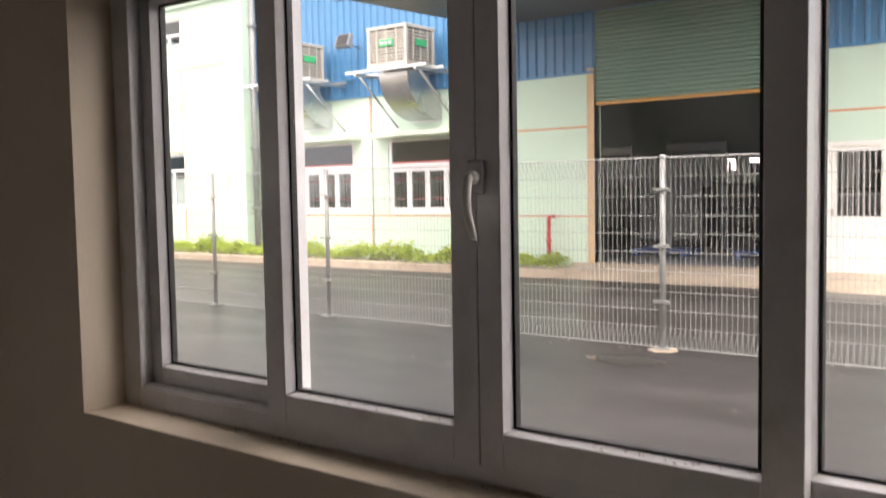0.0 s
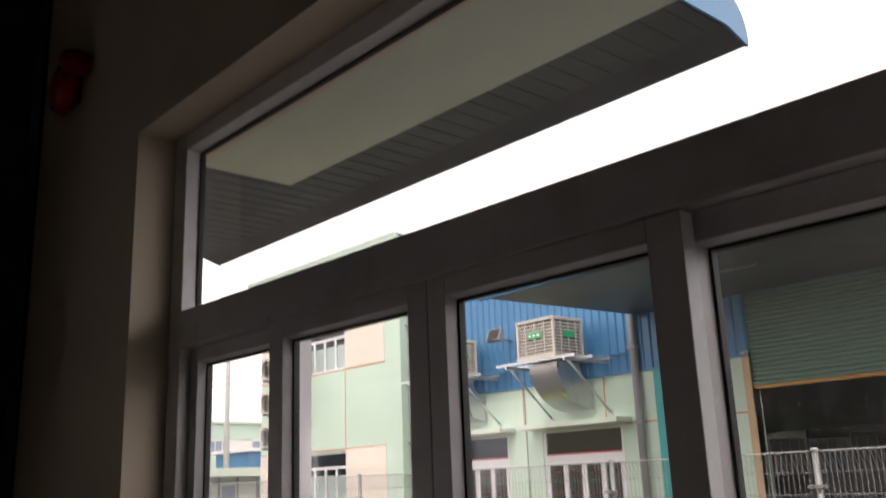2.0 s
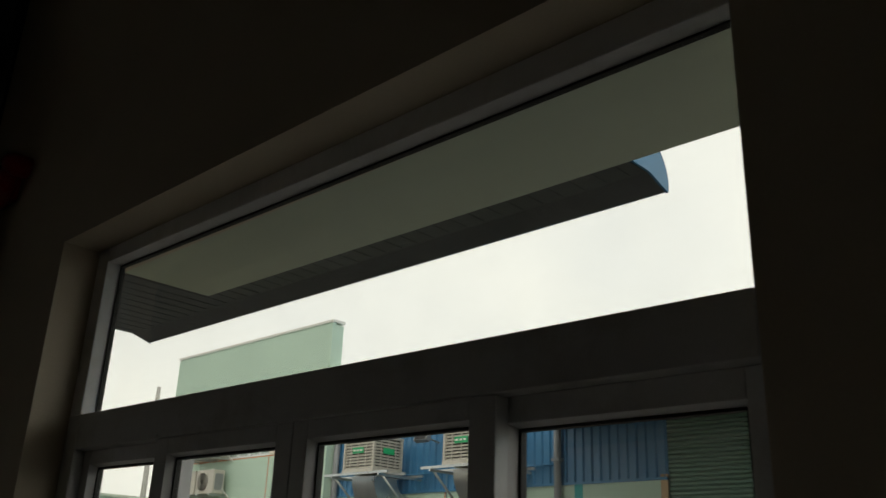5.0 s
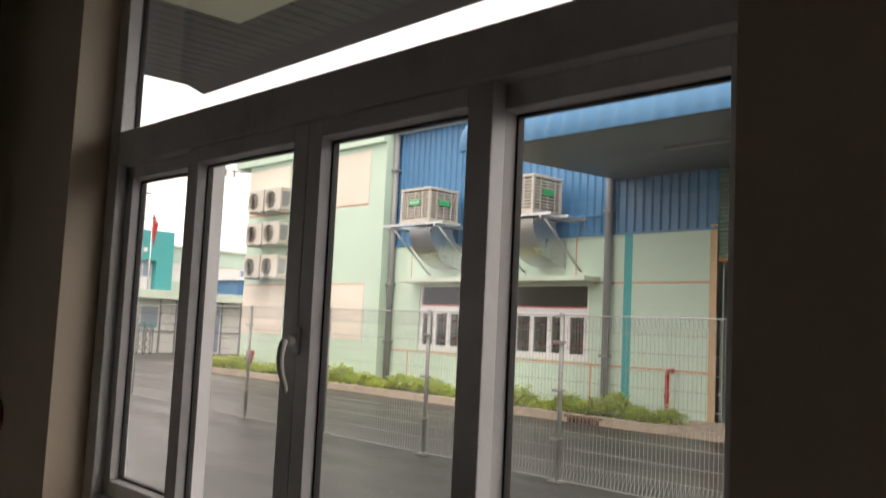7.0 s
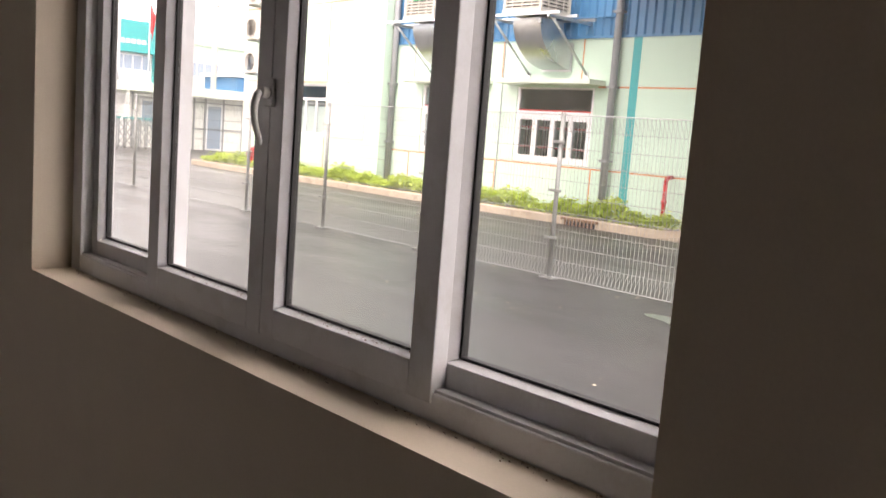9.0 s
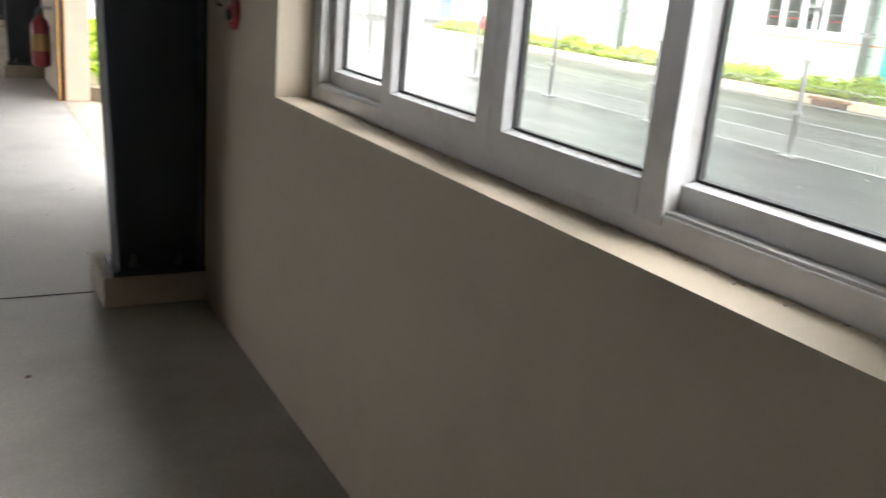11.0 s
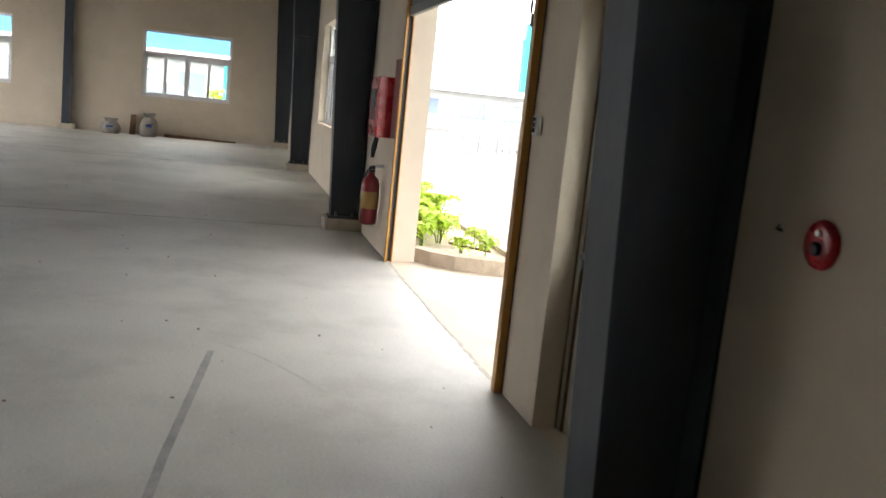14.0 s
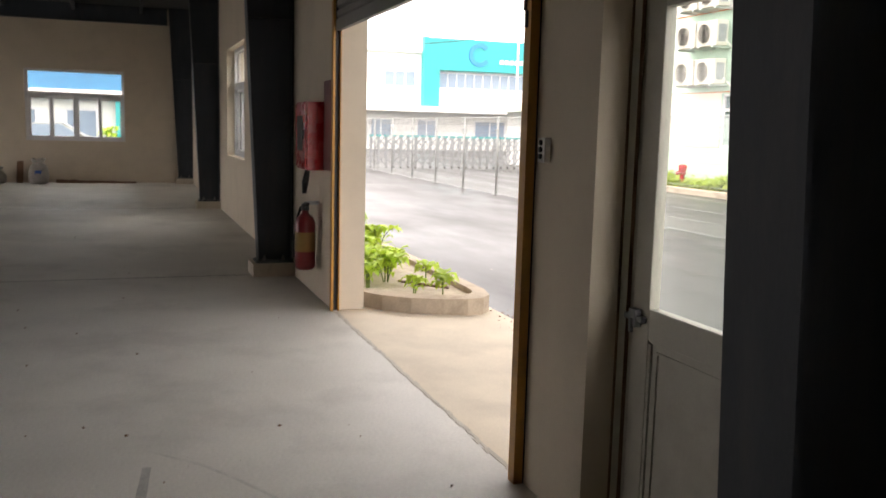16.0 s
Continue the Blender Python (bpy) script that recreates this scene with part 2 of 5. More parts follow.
translucent(M_LEAF, (0.50, 0.66, 0.05), 0.45)
translucent(M_LEAF2, (0.56, 0.66, 0.12), 0.48)
M_STEM = mat("plant_stem", (0.16, 0.22, 0.06), 0.7)
M_BLUEP = mat("blue_plastic", (0.03, 0.09, 0.3), 0.45)
M_BROWN = mat("brown_cardboard", (0.22, 0.13, 0.08), 0.85, var=0.2)
M_CONC_POLE = mat("concrete_pole", (0.42, 0.41, 0.39), 0.85)
# yellow darkened to carry the shade the extinguisher hangs in
M_LABEL = mat("shaded_yellow_label", (0.22, 0.13, 0.035), 0.5)
M_BLUEGLASS = mat("blue_tinted_window", (0.24, 0.31, 0.40), 0.15, var=0.15, spec=0.7)
M_OFFICE = mat("white_office_render", (0.78, 0.78, 0.74), 0.8, var=0.04)


# ---- mesh tools ----
def add_box(bm, x0, x1, y0, y1, z0, z1, bev=0.0):
    vs = [bm.verts.new(p) for p in ((x0, y0, z0), (x1, y0, z0), (x1, y1, z0), (x0, y1, z0), (x0, y0, z1), (x1, y0, z1), (x1, y1, z1), (x0, y1, z1))]
    fs = [bm.faces.new([vs[i] for i in q]) for q in ((3, 2, 1, 0), (4, 5, 6, 7), (0, 1, 5, 4), (1, 2, 6, 5), (2, 3, 7, 6), (3, 0, 4, 7))]
    if bev:
        es = list({e for f in fs for e in f.edges})
        bmesh.ops.bevel(bm, geom=es, offset=bev, segments=2, affect="EDGES", profile=0.6)


def boxes(*bs, bev=0.0):
    bm = bmesh.new()
    for b in bs:
        add_box(bm, *b, bev=bev)
    return bm


def add_tube(bm, p0, p1, r0, r1=None, seg=12, caps=True):
    r1 = r0 if r1 is None else r1
    p0, p1 = Vector(p0), Vector(p1)
    q = (p1 - p0).to_track_quat("Z", "Y")
    rings = []
    for p, r in ((p0, r0), (p1, r1)):
        rings.append([bm.verts.new(p + q @ Vector((r * math.cos(2 * math.pi * i / seg), r * math.sin(2 * math.pi * i / seg), 0))) for i in range(seg)])
    for i in range(seg):
        f = bm.faces.new((rings[0][i], rings[0][(i + 1) % seg], rings[1][(i + 1) % seg], rings[1][i]))
        f.smooth = seg > 6
    if caps:
        bm.faces.new(rings[0][::-1])
        bm.faces.new(rings[1])


def tube(p0, p1, r0, r1=None, seg=12):
    bm = bmesh.new()
    add_tube(bm, p0, p1, r0, r1, seg)
    return bm


def add_lathe(bm, profile, at=(0, 0, 0), seg=24):
    """profile: (radius, height) pairs turned about the upright axis through at."""
    rings = []
    for r, h in profile:
        rings.append([bm.verts.new((at[0] + r * math.cos(2 * math.pi * i / seg), at[1] + r * math.sin(2 * math.pi * i / seg), at[2] + h)) for i in range(seg)])
    for a, b in zip(rings, rings[1:]):
        for i in range(seg):
            f = bm.faces.new((a[i], a[(i + 1) % seg], b[(i + 1) % seg], b[i]))
            f.smooth = True
    bm.faces.new(rings[0][::-1])
    bm.faces.new(rings[-1])


def lathe(profile, at=(0, 0, 0), seg=24, turn=None):
    bm = bmesh.new()
    add_lathe(bm, profile, (0, 0, 0), seg)
    if turn:
        bmesh.ops.transform(bm, matrix=turn, verts=bm.verts)
    bmesh.ops.translate(bm, vec=at, verts=bm.verts)
    return bm


def prism(points, axis, a, b):
    """A closed outline of (u, v) pairs drawn out along an axis from a to b."""
    bm = bmesh.new()
    def P(u, v, w):
        return {"x": (w, u, v), "y": (u, w, v), "z": (u, v, w)}[axis]
    r0 = [bm.verts.new(P(u, v, a)) for u, v in points]
    r1 = [bm.verts.new(P(u, v, b)) for u, v in points]
    n = len(points)
    bm.faces.new(r0)
    bm.faces.new(r1[::-1])
    for i in range(n):
        bm.faces.new((r0[i], r1[i], r1[(i + 1) % n], r0[(i + 1) % n]))
    bmesh.ops.recalc_face_normals(bm, faces=bm.faces)
    return bm


def mesh_of(name, bm, material):
    me = bpy.data.meshes.new(name)
    bm.normal_update()
    bm.to_mesh(me)
    bm.free()
    me.materials.append(material)
    return me


def part(name, bm, material, parent, label=""):
    ob = new(name, mesh_of(name, bm, material))
    ob.parent = parent
    if parent is not None:
        ob.matrix_parent_inverse = parent.matrix_basis.inverted()
    if label:
        ob["label"] = label
    return ob


def solid(name, bm, material, label="", category="", group="", kind=""):
    return tagged(new(name, mesh_of(name, bm, material)), label, category, group, kind)


def thing(name, at, label, category, group="", kind=""):
    ob = new(name)
    ob.empty_display_size = 0.1
    ob.matrix_basis = Matrix.Translation(at)
    return tagged(ob, label, category, group, kind)


def wall_with_holes(axis, a0, a1, z0, z1, d0, d1, holes):
    """A wall along x or y as boxes round rectangular holes (a0, a1, z0, z1)."""
    bm = bmesh.new()
    def B(u0, u1, w0, w1):
        if u1 - u0 > 1e-4 and w1 - w0 > 1e-4:
            if axis == "x":
                add_box(bm, u0, u1, d0, d1, w0, w1)
            else:
                add_box(bm, d0, d1, u0, u1, w0, w1)
    u = a0
    for h0, h1, k0, k1 in sorted(holes):
        B(u, h0, z0, z1)
        B(h0, h1, z0, k0)
        B(h0, h1, k1, z1)
        u = h1
    B(u, a1, z0, z1)
    bmesh.ops.remove_doubles(bm, verts=bm.verts, dist=1e-5)
    return bm


# ---- the hall that is walked through ----
WALL = 0.27          # thickness of the outer wall
END = -22.98         # inner face of the far end wall
EAST, SOUTH = 7.0, -12.0
CEIL = 4.25
WIN = (0.0, 2.235, 1.0, 2.70)
SHUT = (-6.71, -2.90, 0.0, 3.3)
PDOOR = (-2.40, -1.36, 0.0, 2.12)
WIN2 = (-14.72, -12.485, 1.0, 2.70)

# the outer skin steps back beside the window
bm = wall_with_holes("x", END - WALL, EAST + WALL, 0, CEIL + 0.3, 0, 0.19, [WIN, SHUT, PDOOR, WIN2])
skin = wall_with_holes("x", END - WALL, EAST + WALL, 0, CEIL + 0.3, 0.19, WALL, [(WIN[0] - 0.2, WIN[1] + 0.1, WIN[2], WIN[3]), SHUT, PDOOR, WIN2])
skin_me = bpy.data.meshes.new("skin")
skin.to_mesh(skin_me)
bm.from_mesh(skin_me)
bpy.data.meshes.remove(skin_me)
solid("wall_north", bm, M_WALL, kind="structure")
END_WINDOWS = [(-3.82, -1.585), (-9.13, -6.895)]
solid("wall_west", wall_with_holes("y", SOUTH, 0, 0, CEIL + 0.3, END - WALL, END, [(a, b, 1.0, 2.70) for a, b in END_WINDOWS]), M_WALL, kind="structure")
solid("wall_east", wall_with_holes("y", SOUTH, 0, 0, CEIL + 0.3, EAST, EAST + WALL, []), M_WALL, kind="structure")
# unseen openings, added to let more daylight onto the floor and walls
ADDED_SOUTH_WINDOWS = [(-16.4, -14.165)]
ADDED_SOUTH_DOORS = [(-13.2, -9.5), (-21.0, -17.3)]
solid("wall_south", wall_with_holes("x", END - WALL, EAST + WALL, 0, CEIL + 0.3, SOUTH - WALL, SOUTH, [(a, b, 1.0, 2.70) for a, b in ADDED_SOUTH_WINDOWS] + [(a, b, 0.0, 3.3) for a, b in ADDED_SOUTH_DOORS]), M_WALL, kind="structure")
solid("floor", boxes((END - WALL, EAST + WALL, SOUTH - WALL, 0.02, -0.2, 0)), M_FLOOR, kind="structure")
solid("ceiling", boxes((END, EAST, SOUTH, 0, CEIL, CEIL + 0.12)), M_CEIL, kind="structure")


# ---- sliding window ----
def ring(bm, x0, x1, z0, z1, y0, u0, u1, w0, w1, y1):
    """Four slanted faces from a rectangle at depth y0 to a smaller one at depth y1."""
    a = [bm.verts.new(q) for q in ((x0, y0, z0), (x1, y0, z0), (x1, y0, z1), (x0, y0, z1))]
    b = [bm.verts.new(q) for q in ((u0, y1, w0), (u1, y1, w0), (u1, y1, w1), (u0, y1, w1))]
    c = [bm.verts.new(q) for q in ((x0, y1, z0), (x1, y1, z0), (x1, y1, z1), (x0, y1, z1))]
    for k in range(4):
        n = (k + 1) % 4
        bm.faces.new((a[k], b[k], b[n], a[n]))
        bm.faces.new((b[k], c[k], c[n], b[n]))


def glazing(parent, x0, x1, z0, z1, y0, yg, pane_material, slope=0.008):
    """Slanted beads, black gasket and pane in an opening whose inner edge lies at depth y0."""
    bm = bmesh.new()
    u0, u1, w0, w1 = x0 + slope, x1 - slope, z0 + slope * 0.8, z1 - slope * 0.8
    ring(bm, x0, x1, z0, z1, y0 + 0.002, u0, u1, w0, w1, yg)
    part("glazing_bead", bm, M_UPVC, parent)
    g = 0.0045
    part("gasket", boxes((u0 - 0.002, u0 + g, yg - 0.003, yg + 0.012, w0, w1), (u1 - g, u1 + 0.002, yg - 0.003, yg + 0.012, w0, w1),
                         (u0 + g, u1 - g, yg - 0.003, yg + 0.012, w0 - 0.002, w0 + g), (u0 + g, u1 - g, yg - 0.003, yg + 0.012, w1 - g, w1 + 0.002)), M_GASKET, parent)
    p = part("pane", boxes((u0, u1, yg + 0.001, yg + 0.006, w0, w1)), pane_material, parent)
    p.visible_shadow = False


def sash(parent, x0, x1, z0, z1, y0, y1, gx0, gx1, gz0, gz1, pane_material):
    """A glazed sash: stiles and rails round a beaded pane."""
    s = part("sash", boxes((x0, gx0, y0, y1, z0, z1), (gx1, x1, y0, y1, z0, z1), (gx0, gx1, y0, y1, z0, gz0), (gx0, gx1, y0, y1, gz1, z1), bev=0.0025), M_UPVC, parent)
    glazing(s, gx0, gx1, gz0, gz1, y0, y0 + 0.027, pane_material)
    return s


def sliding_window(name, with_handle):
    """Four-leaf sliding window with a fixed light over it, drawn with its inner left sill corner at the origin, in a wall along x."""
    w = new(name)
    tagged(w, "white four-leaf sliding window with a fixed light above", "window", kind="structure")
    W, H = 2.235, 1.70
    F0, F1 = 0.118, 0.212
    T0, T1 = 1.053, 1.157     # transom bar
    HB = H - 0.059
    part("window_frame", boxes((0, 0.072, F0, F1, 0, T1), (0, 0.072, F0, 0.174, T1, H), (W - 0.055, W, F0, F1, 0, H), (0.072, W - 0.055, F0, F1, 0, 0.052),
                               (0.072, W - 0.055, F0, 0.174, HB, H), (0.072, W - 0.055, F0, F1, T0, T1), bev=0.004), M_UPVC, w)
    sash(w, 0.074, 0.607, 0.053, T0 - 0.001, 0.152, 0.2, 0.116, 0.535, 0.102, 1.012, M_GLASS)
    sash(w, 1.63, W - 0.057, 0.053, T0 - 0.001, 0.152, 0.2, 1.698, W - 0.095, 0.102, 1.004, M_GLASS_DUSTY)
    sash(w, 0.556, 1.131, 0.034, T0 - 0.004, 0.114, 0.149, 0.616, 1.073, 0.100, 1.009, M_GLASS)
    sash(w, 1.133, 1.703, 0.034, T0 - 0.004, 0.114, 0.149, 1.184, 1.641, 0.100, 1.009, M_GLASS)
    part("window_rail", boxes((0.074, 0.556, 0.124, 0.15, 0.052, 0.058), (1.703, W - 0.057, 0.124, 0.15, 0.052, 0.058)), M_UPVC, w)
    part("track_cover", boxes((1.71, W - 0.057, 0.1145, 0.1175, T0 + 0.001, T0 + 0.012), (0.074, 0.55, 0.1145, 0.1175, T0 + 0.001, T0 + 0.010)), M_UPVC, w)
    t = part("top_light", boxes((0.072, 0.0725, 0.168, 0.173, T1, HB), (W - 0.061, W - 0.055, 0.15, 0.2, T1, HB)), M_UPVC, w)
    glazing(t, 0.070, W - 0.055, T1 - 0.008, HB + 0.002, 0.150, 0.165, M_GLASS_DUSTY, 0.004)
    if with_handle:
        hx, hz = 1.147, 0.556
        h = part("window_handle", boxes((hx - 0.030, hx + 0.006, 0.104, 0.1135, hz - 0.024, hz + 0.036), bev=0.0045), M_UPVC, w, "white curved window handle")
        bm = bmesh.new()
        add_tube(bm, (hx - 0.012, 0.106, hz + 0.004), (hx - 0.008, 0.084, hz + 0.006), 0.0125, 0.0115, seg=16)
        loops = []
        for k in range(19):
            u = k / 18
            cy = 0.078 - 0.010 * math.sin(math.pi * min(1, u * 1.15)) + 0.006 * u * u
            cz = hz + 0.010 - 0.116 * u
            rx_, ry_ = 0.0105 - 0.0030 * u, 0.0085 - 0.0025 * u
            if k in (0, 18):
                rx_, ry_ = rx_ * 0.5, ry_ * 0.5
            loops.append([bm.verts.new((hx - 0.006 + 0.005 * u * u + rx_ * math.cos(a), cy + ry_ * math.sin(a), cz)) for a in [2 * math.pi * q / 14 for q in range(14)]])
        for p0, p1 in zip(loops, loops[1:]):
            for q in range(14):
                f = bm.faces.new((p0[q], p1[q], p1[(q + 1) % 14], p0[(q + 1) % 14]))
                f.smooth = True
        bm.faces.new(loops[0])
        bm.faces.new(loops[-1][::-1])
        bmesh.ops.recalc_face_normals(bm, faces=bm.faces)
        part("lever", bm, M_WHITE, h)
    # the upper part was set a little out of level
    for ob in w.children_recursive:
        for v in ob.data.vertices:
            v.co.z += 0.0095 * (1.1 - v.co.x) * max(0.0, min(1.0, (v.co.z - 0.1) / 0.95)) * (1.0 if v.co.z < H - 0.005 else 0.0)
    return w


main_window = sliding_window("window_1", True)
main_window.matrix_basis = Matrix.Translation((WIN[0], 0, WIN[2]))
plain_window = sliding_window("window_2", False)
plain_window.matrix_basis = Matrix.Translation((WIN2[0], 0, WIN2[2]))
for i, (a, b) in enumerate(END_WINDOWS):
    c = copy_thing(plain_window, pose(END, a, 1.0, 0, 0, 90))
    c.name = "window_%d" % (i + 3)
# window copy for the added, unseen south opening
for i, (a, b) in enumerate(ADDED_SOUTH_WINDOWS):
    c = copy_thing(plain_window, pose(b, SOUTH, 1.0, 0, 0, 180))
    c.name = "window_%d" % (i + 5)

# ---- ground outside ----
GZ = -0.02
solid("ground", boxes((-400, 400, 6.95, 500, -0.5, GZ), (-400, END - WALL, -300, 6.95, -0.5, GZ), (EAST + WALL, 400, -300, 6.95, -0.5, GZ), (END - WALL, EAST + WALL, -300, SOUTH - WALL, -0.5, GZ)), M_ASPHALT, kind="structure")
solid("pavement", boxes((END - WALL, EAST + WALL, WALL, 6.95, -0.5, GZ)), M_YARD, kind="structure")
solid("apron", prism([(0.02, -0.1), (0.02, -0.001), (0.9, -0.004), (1.38, GZ + 0.003), (1.38, -0.1)], "x", -6.95, -1.2), M_APRON, kind="structure")

# ---- factory hall opposite ----
F = 13.55
FB = 0.17            # its floor level
opp = thing("factory_hall", (-2, F, 0), "mint green factory hall with blue metal upper cladding", "building", kind="structure")
OSH = (-5.70, -2.05, -0.1, 3.68)
OPD = (-1.66, -0.74, -0.1, 2.2)
OWA, OWB = (-10.70, -8.58, 1.08, 2.66), (-13.84, -11.72, 1.08, 2.66)
part("wall", wall_with_holes("x", -15.1, 14, -0.1, 3.68, F, F + 0.25, [OSH, OPD, OWA, OWB]), M_MINT, opp)


def ribbed(x0, x1, z0, z1, y):
    bm = bmesh.new()
    x = x0
    while x < x1 - 0.01:
        w = min(0.2, x1 - x)
        add_box(bm, x, x + w, y + 0.02, y + 0.1, z0, z1)
        vs = [bm.verts.new(q) for q in ((x + 0.11, y + 0.02, z0), (x + 0.135, y - 0.02, z0), (x + 0.165, y - 0.02, z0), (x + 0.19, y + 0.02, z0),
                                        (x + 0.11, y + 0.02, z1), (x + 0.135, y - 0.02, z1), (x + 0.165, y - 0.02, z1), (x + 0.19, y + 0.02, z1))]
        for i in range(3):
            bm.faces.new((vs[i], vs[i + 1], vs[i + 5], vs[i + 4]))
        x += 0.2
    return bm


part("cladding", ribbed(-15.1, OSH[0], 3.68, 6.6, F), M_BLUE, opp, "blue ribbed metal cladding")
part("cladding", ribbed(OSH[0], OSH[1], 4.75, 6.6, F), M_BLUE, opp, "blue ribbed metal cladding")
part("cladding", ribbed(OSH[1], 14, 3.68, 6.6, F), M_BLUE, opp, "blue ribbed metal cladding")
part("drip_trim", boxes((-15.1, OSH[0], F - 0.03, F + 0.02, 3.64, 3.69), (OSH[1], 14, F - 0.03, F + 0.02, 3.64, 3.69)), M_BLUE, opp)
part("roof", prism([(F + 0.05, 6.6), (F + 14, 8.2), (F + 28, 6.6)], "x", -15.1, 14), M_BLUE, opp)
part("gutter", boxes((-15.1, 14, F - 0.22, F + 0.04, 6.58, 6.76), bev=0.02), M_OFFICE, opp)
part("wall", wall_with_holes("x", -15.1, 14, -0.1, 6.6, F + 14, F + 14.2, [(-8.36, -7.98, 2.06, 2.44), (-7.58, -7.15, 2.06, 2.44), (-6.4, -5.9, 2.06, 2.44)]), M_MINT, opp)
part("wall", boxes((-15.1, -14.9, F + 0.25, F + 14, -0.1, 6.6), (13.8, 14, F + 0.25, F + 14, -0.1, 6.6)), M_MINT, opp)
part("floor_slab", boxes((-14.9, 13.8, F + 0.25, F + 14, -0.1, FB)), M_PIPE, opp)
# window hoods, painted grooves and the teal stripe
for x0 in (-10.95, -14.09):
    part("window_hood", boxes((x0, x0 + 2.62, F - 0.5, F, 2.70, 2.80), bev=0.01), M_SOFFIT, opp)
part("stripe", boxes((-7.74, -7.55, F - 0.004, F, 0.1, 3.64)), M_TEAL, opp, "teal painted stripe")
g = 0.014
for bx in [(-7.55, -5.85, 2.68), (-7.55, -5.85, 1.03), (-8.5, -7.74, 2.68), (-8.5, -7.74, 1.03), (-2.0, 6, 2.68), (-2.0, -1.72, 1.03), (-15.0, -13.84, 1.03), (-11.7, -10.72, 1.03), (-10.70, -8.5, 1.03), (-13.84, -11.72, 1.03)]:
    part("groove", boxes((bx[0], bx[1], F - 0.003, F, bx[2] - g, bx[2] + g)), M_GROOVE, opp)
for gx, z0, z1 in [(-8.5, 0.1, 1.03), (-8.95, 2.82, 3.64), (-11.2, 0.1, 1.03), (-11.2, 2.82, 3.64), (-14.2, 0.1, 1.03), (-14.2, 2.82, 3.64)]:
    part("groove", boxes((gx - g, gx + g, F - 0.003, F, z0, z1)), M_GROOVE, opp)
part("jamb_trim", boxes((-5.84, -5.70, F - 0.02, F + 0.2, FB, 3.74)), M_TAN, opp, "tan painted door trim")
part("jamb_trim", boxes((OSH[1], OSH[1] + 0.14, F - 0.02, F + 0.2, FB, 3.74)), M_TAN, opp, "tan painted door trim")
part("apron", prism([(12.37, -0.1), (12.37, GZ + 0.003), (F - 0.05, FB), (F + 0.25, FB), (F + 0.25, -0.1)], "x", -6.1, 9), mat("dirty_concrete_ramp", (0.44, 0.36, 0.28), 0.8, var=0.2, scale=1.5, dirt=(0.26, 0.21, 0.16), dirt_amt=0.5, dirt_scale=1.2), opp)


def hall_window(at):
    w = thing("factory_window", at, "white barred window with a dark top light", "window", "windows of the factory hall")
    X, Z = at[0], at[2]
    W, H = 2.12, 1.58
    y0, y1 = F + 0.03, F + 0.10
    fr = part("frame", boxes((X, X + 0.07, y0, y1, Z, Z + H), (X + W - 0.07, X + W, y0, y1, Z, Z + H), (X + 0.07, X + W - 0.07, y0, y1, Z, Z + 0.06),
                             (X + 0.07, X + W - 0.07, y0, y1, Z + H - 0.04, Z + H), (X + 0.07, X + W - 0.07, y0, y1, Z + 0.96, Z + 1.08)), M_UPVC, w)
    part("red_strip", boxes((X + 0.07, X + W - 0.07, y0 - 0.004, y0 + 0.03, Z + 1.08, Z + 1.11)), M_RED, w)
    part("pane", boxes((X + 0.07, X + W - 0.07, y0 + 0.03, y0 + 0.036, Z + 1.11, Z + H - 0.04)), M_GLASS_FAR, w)
    n = 4
    step = (W - 0.14) / n
    for i in range(n):
        a = X + 0.07 + i * step
        lf = part("leaf", boxes((a, a + 0.065, y0 - 0.01, y1 - 0.02, Z + 0.06, Z + 0.96), (a + step - 0.065, a + step, y0 - 0.01, y1 - 0.02, Z + 0.06, Z + 0.96),
                                (a + 0.065, a + step - 0.065, y0 - 0.01, y1 - 0.02, Z + 0.06, Z + 0.13), (a + 0.065, a + step - 0.065, y0 - 0.01, y1 - 0.02, Z + 0.89, Z + 0.96)), M_UPVC, w)
        part("pane", boxes((a + 0.065, a + step - 0.065, y0 + 0.015, y0 + 0.021, Z + 0.13, Z + 0.89)), M_GLASS_FAR, lf)
        bm = bmesh.new()
        for k in range(1, 5):
            bx = a + 0.065 + k * (step - 0.13) / 5
            add_box(bm, bx - 0.007, bx + 0.007, F + 0.15, F + 0.165, Z, Z + 0.96)
        part("bar", bm, M_BLACK, lf)
    part("rail", boxes((X, X + W, F + 0.145, F + 0.15, Z + 0.3, Z + 0.33), (X, X + W, F + 0.145, F + 0.15, Z + 0.72, Z + 0.75)), M_RED, w, "red guard rail")
    return w


wa = hall_window((OWA[0], F, OWA[2]))
copy_thing(wa, Matrix.Translation((OWB[0], F, OWB[2])))

# roller shutter of the hall opposite
osh = thing("roller_shutter", (-3.9, F, 3.07), "grey-green roller shutter, half raised, orange bottom bar", "shutter")
for i in range(21):
    z = 3.12 + i * 0.08
    part("slat", prism([(F + 0.06, z), (F + 0.03, z + 0.02), (F + 0.03, z + 0.055), (F + 0.06, z + 0.078), (F + 0.08, z + 0.078), (F + 0.08, z)], "x", OSH[0], OSH[1]), M_SHUT_GREEN, osh)
part("bottom_bar", boxes((OSH[0], OSH[1], F + 0.03, F + 0.09, 3.06, 3.118)), M_ORANGE, osh, "orange bottom bar")
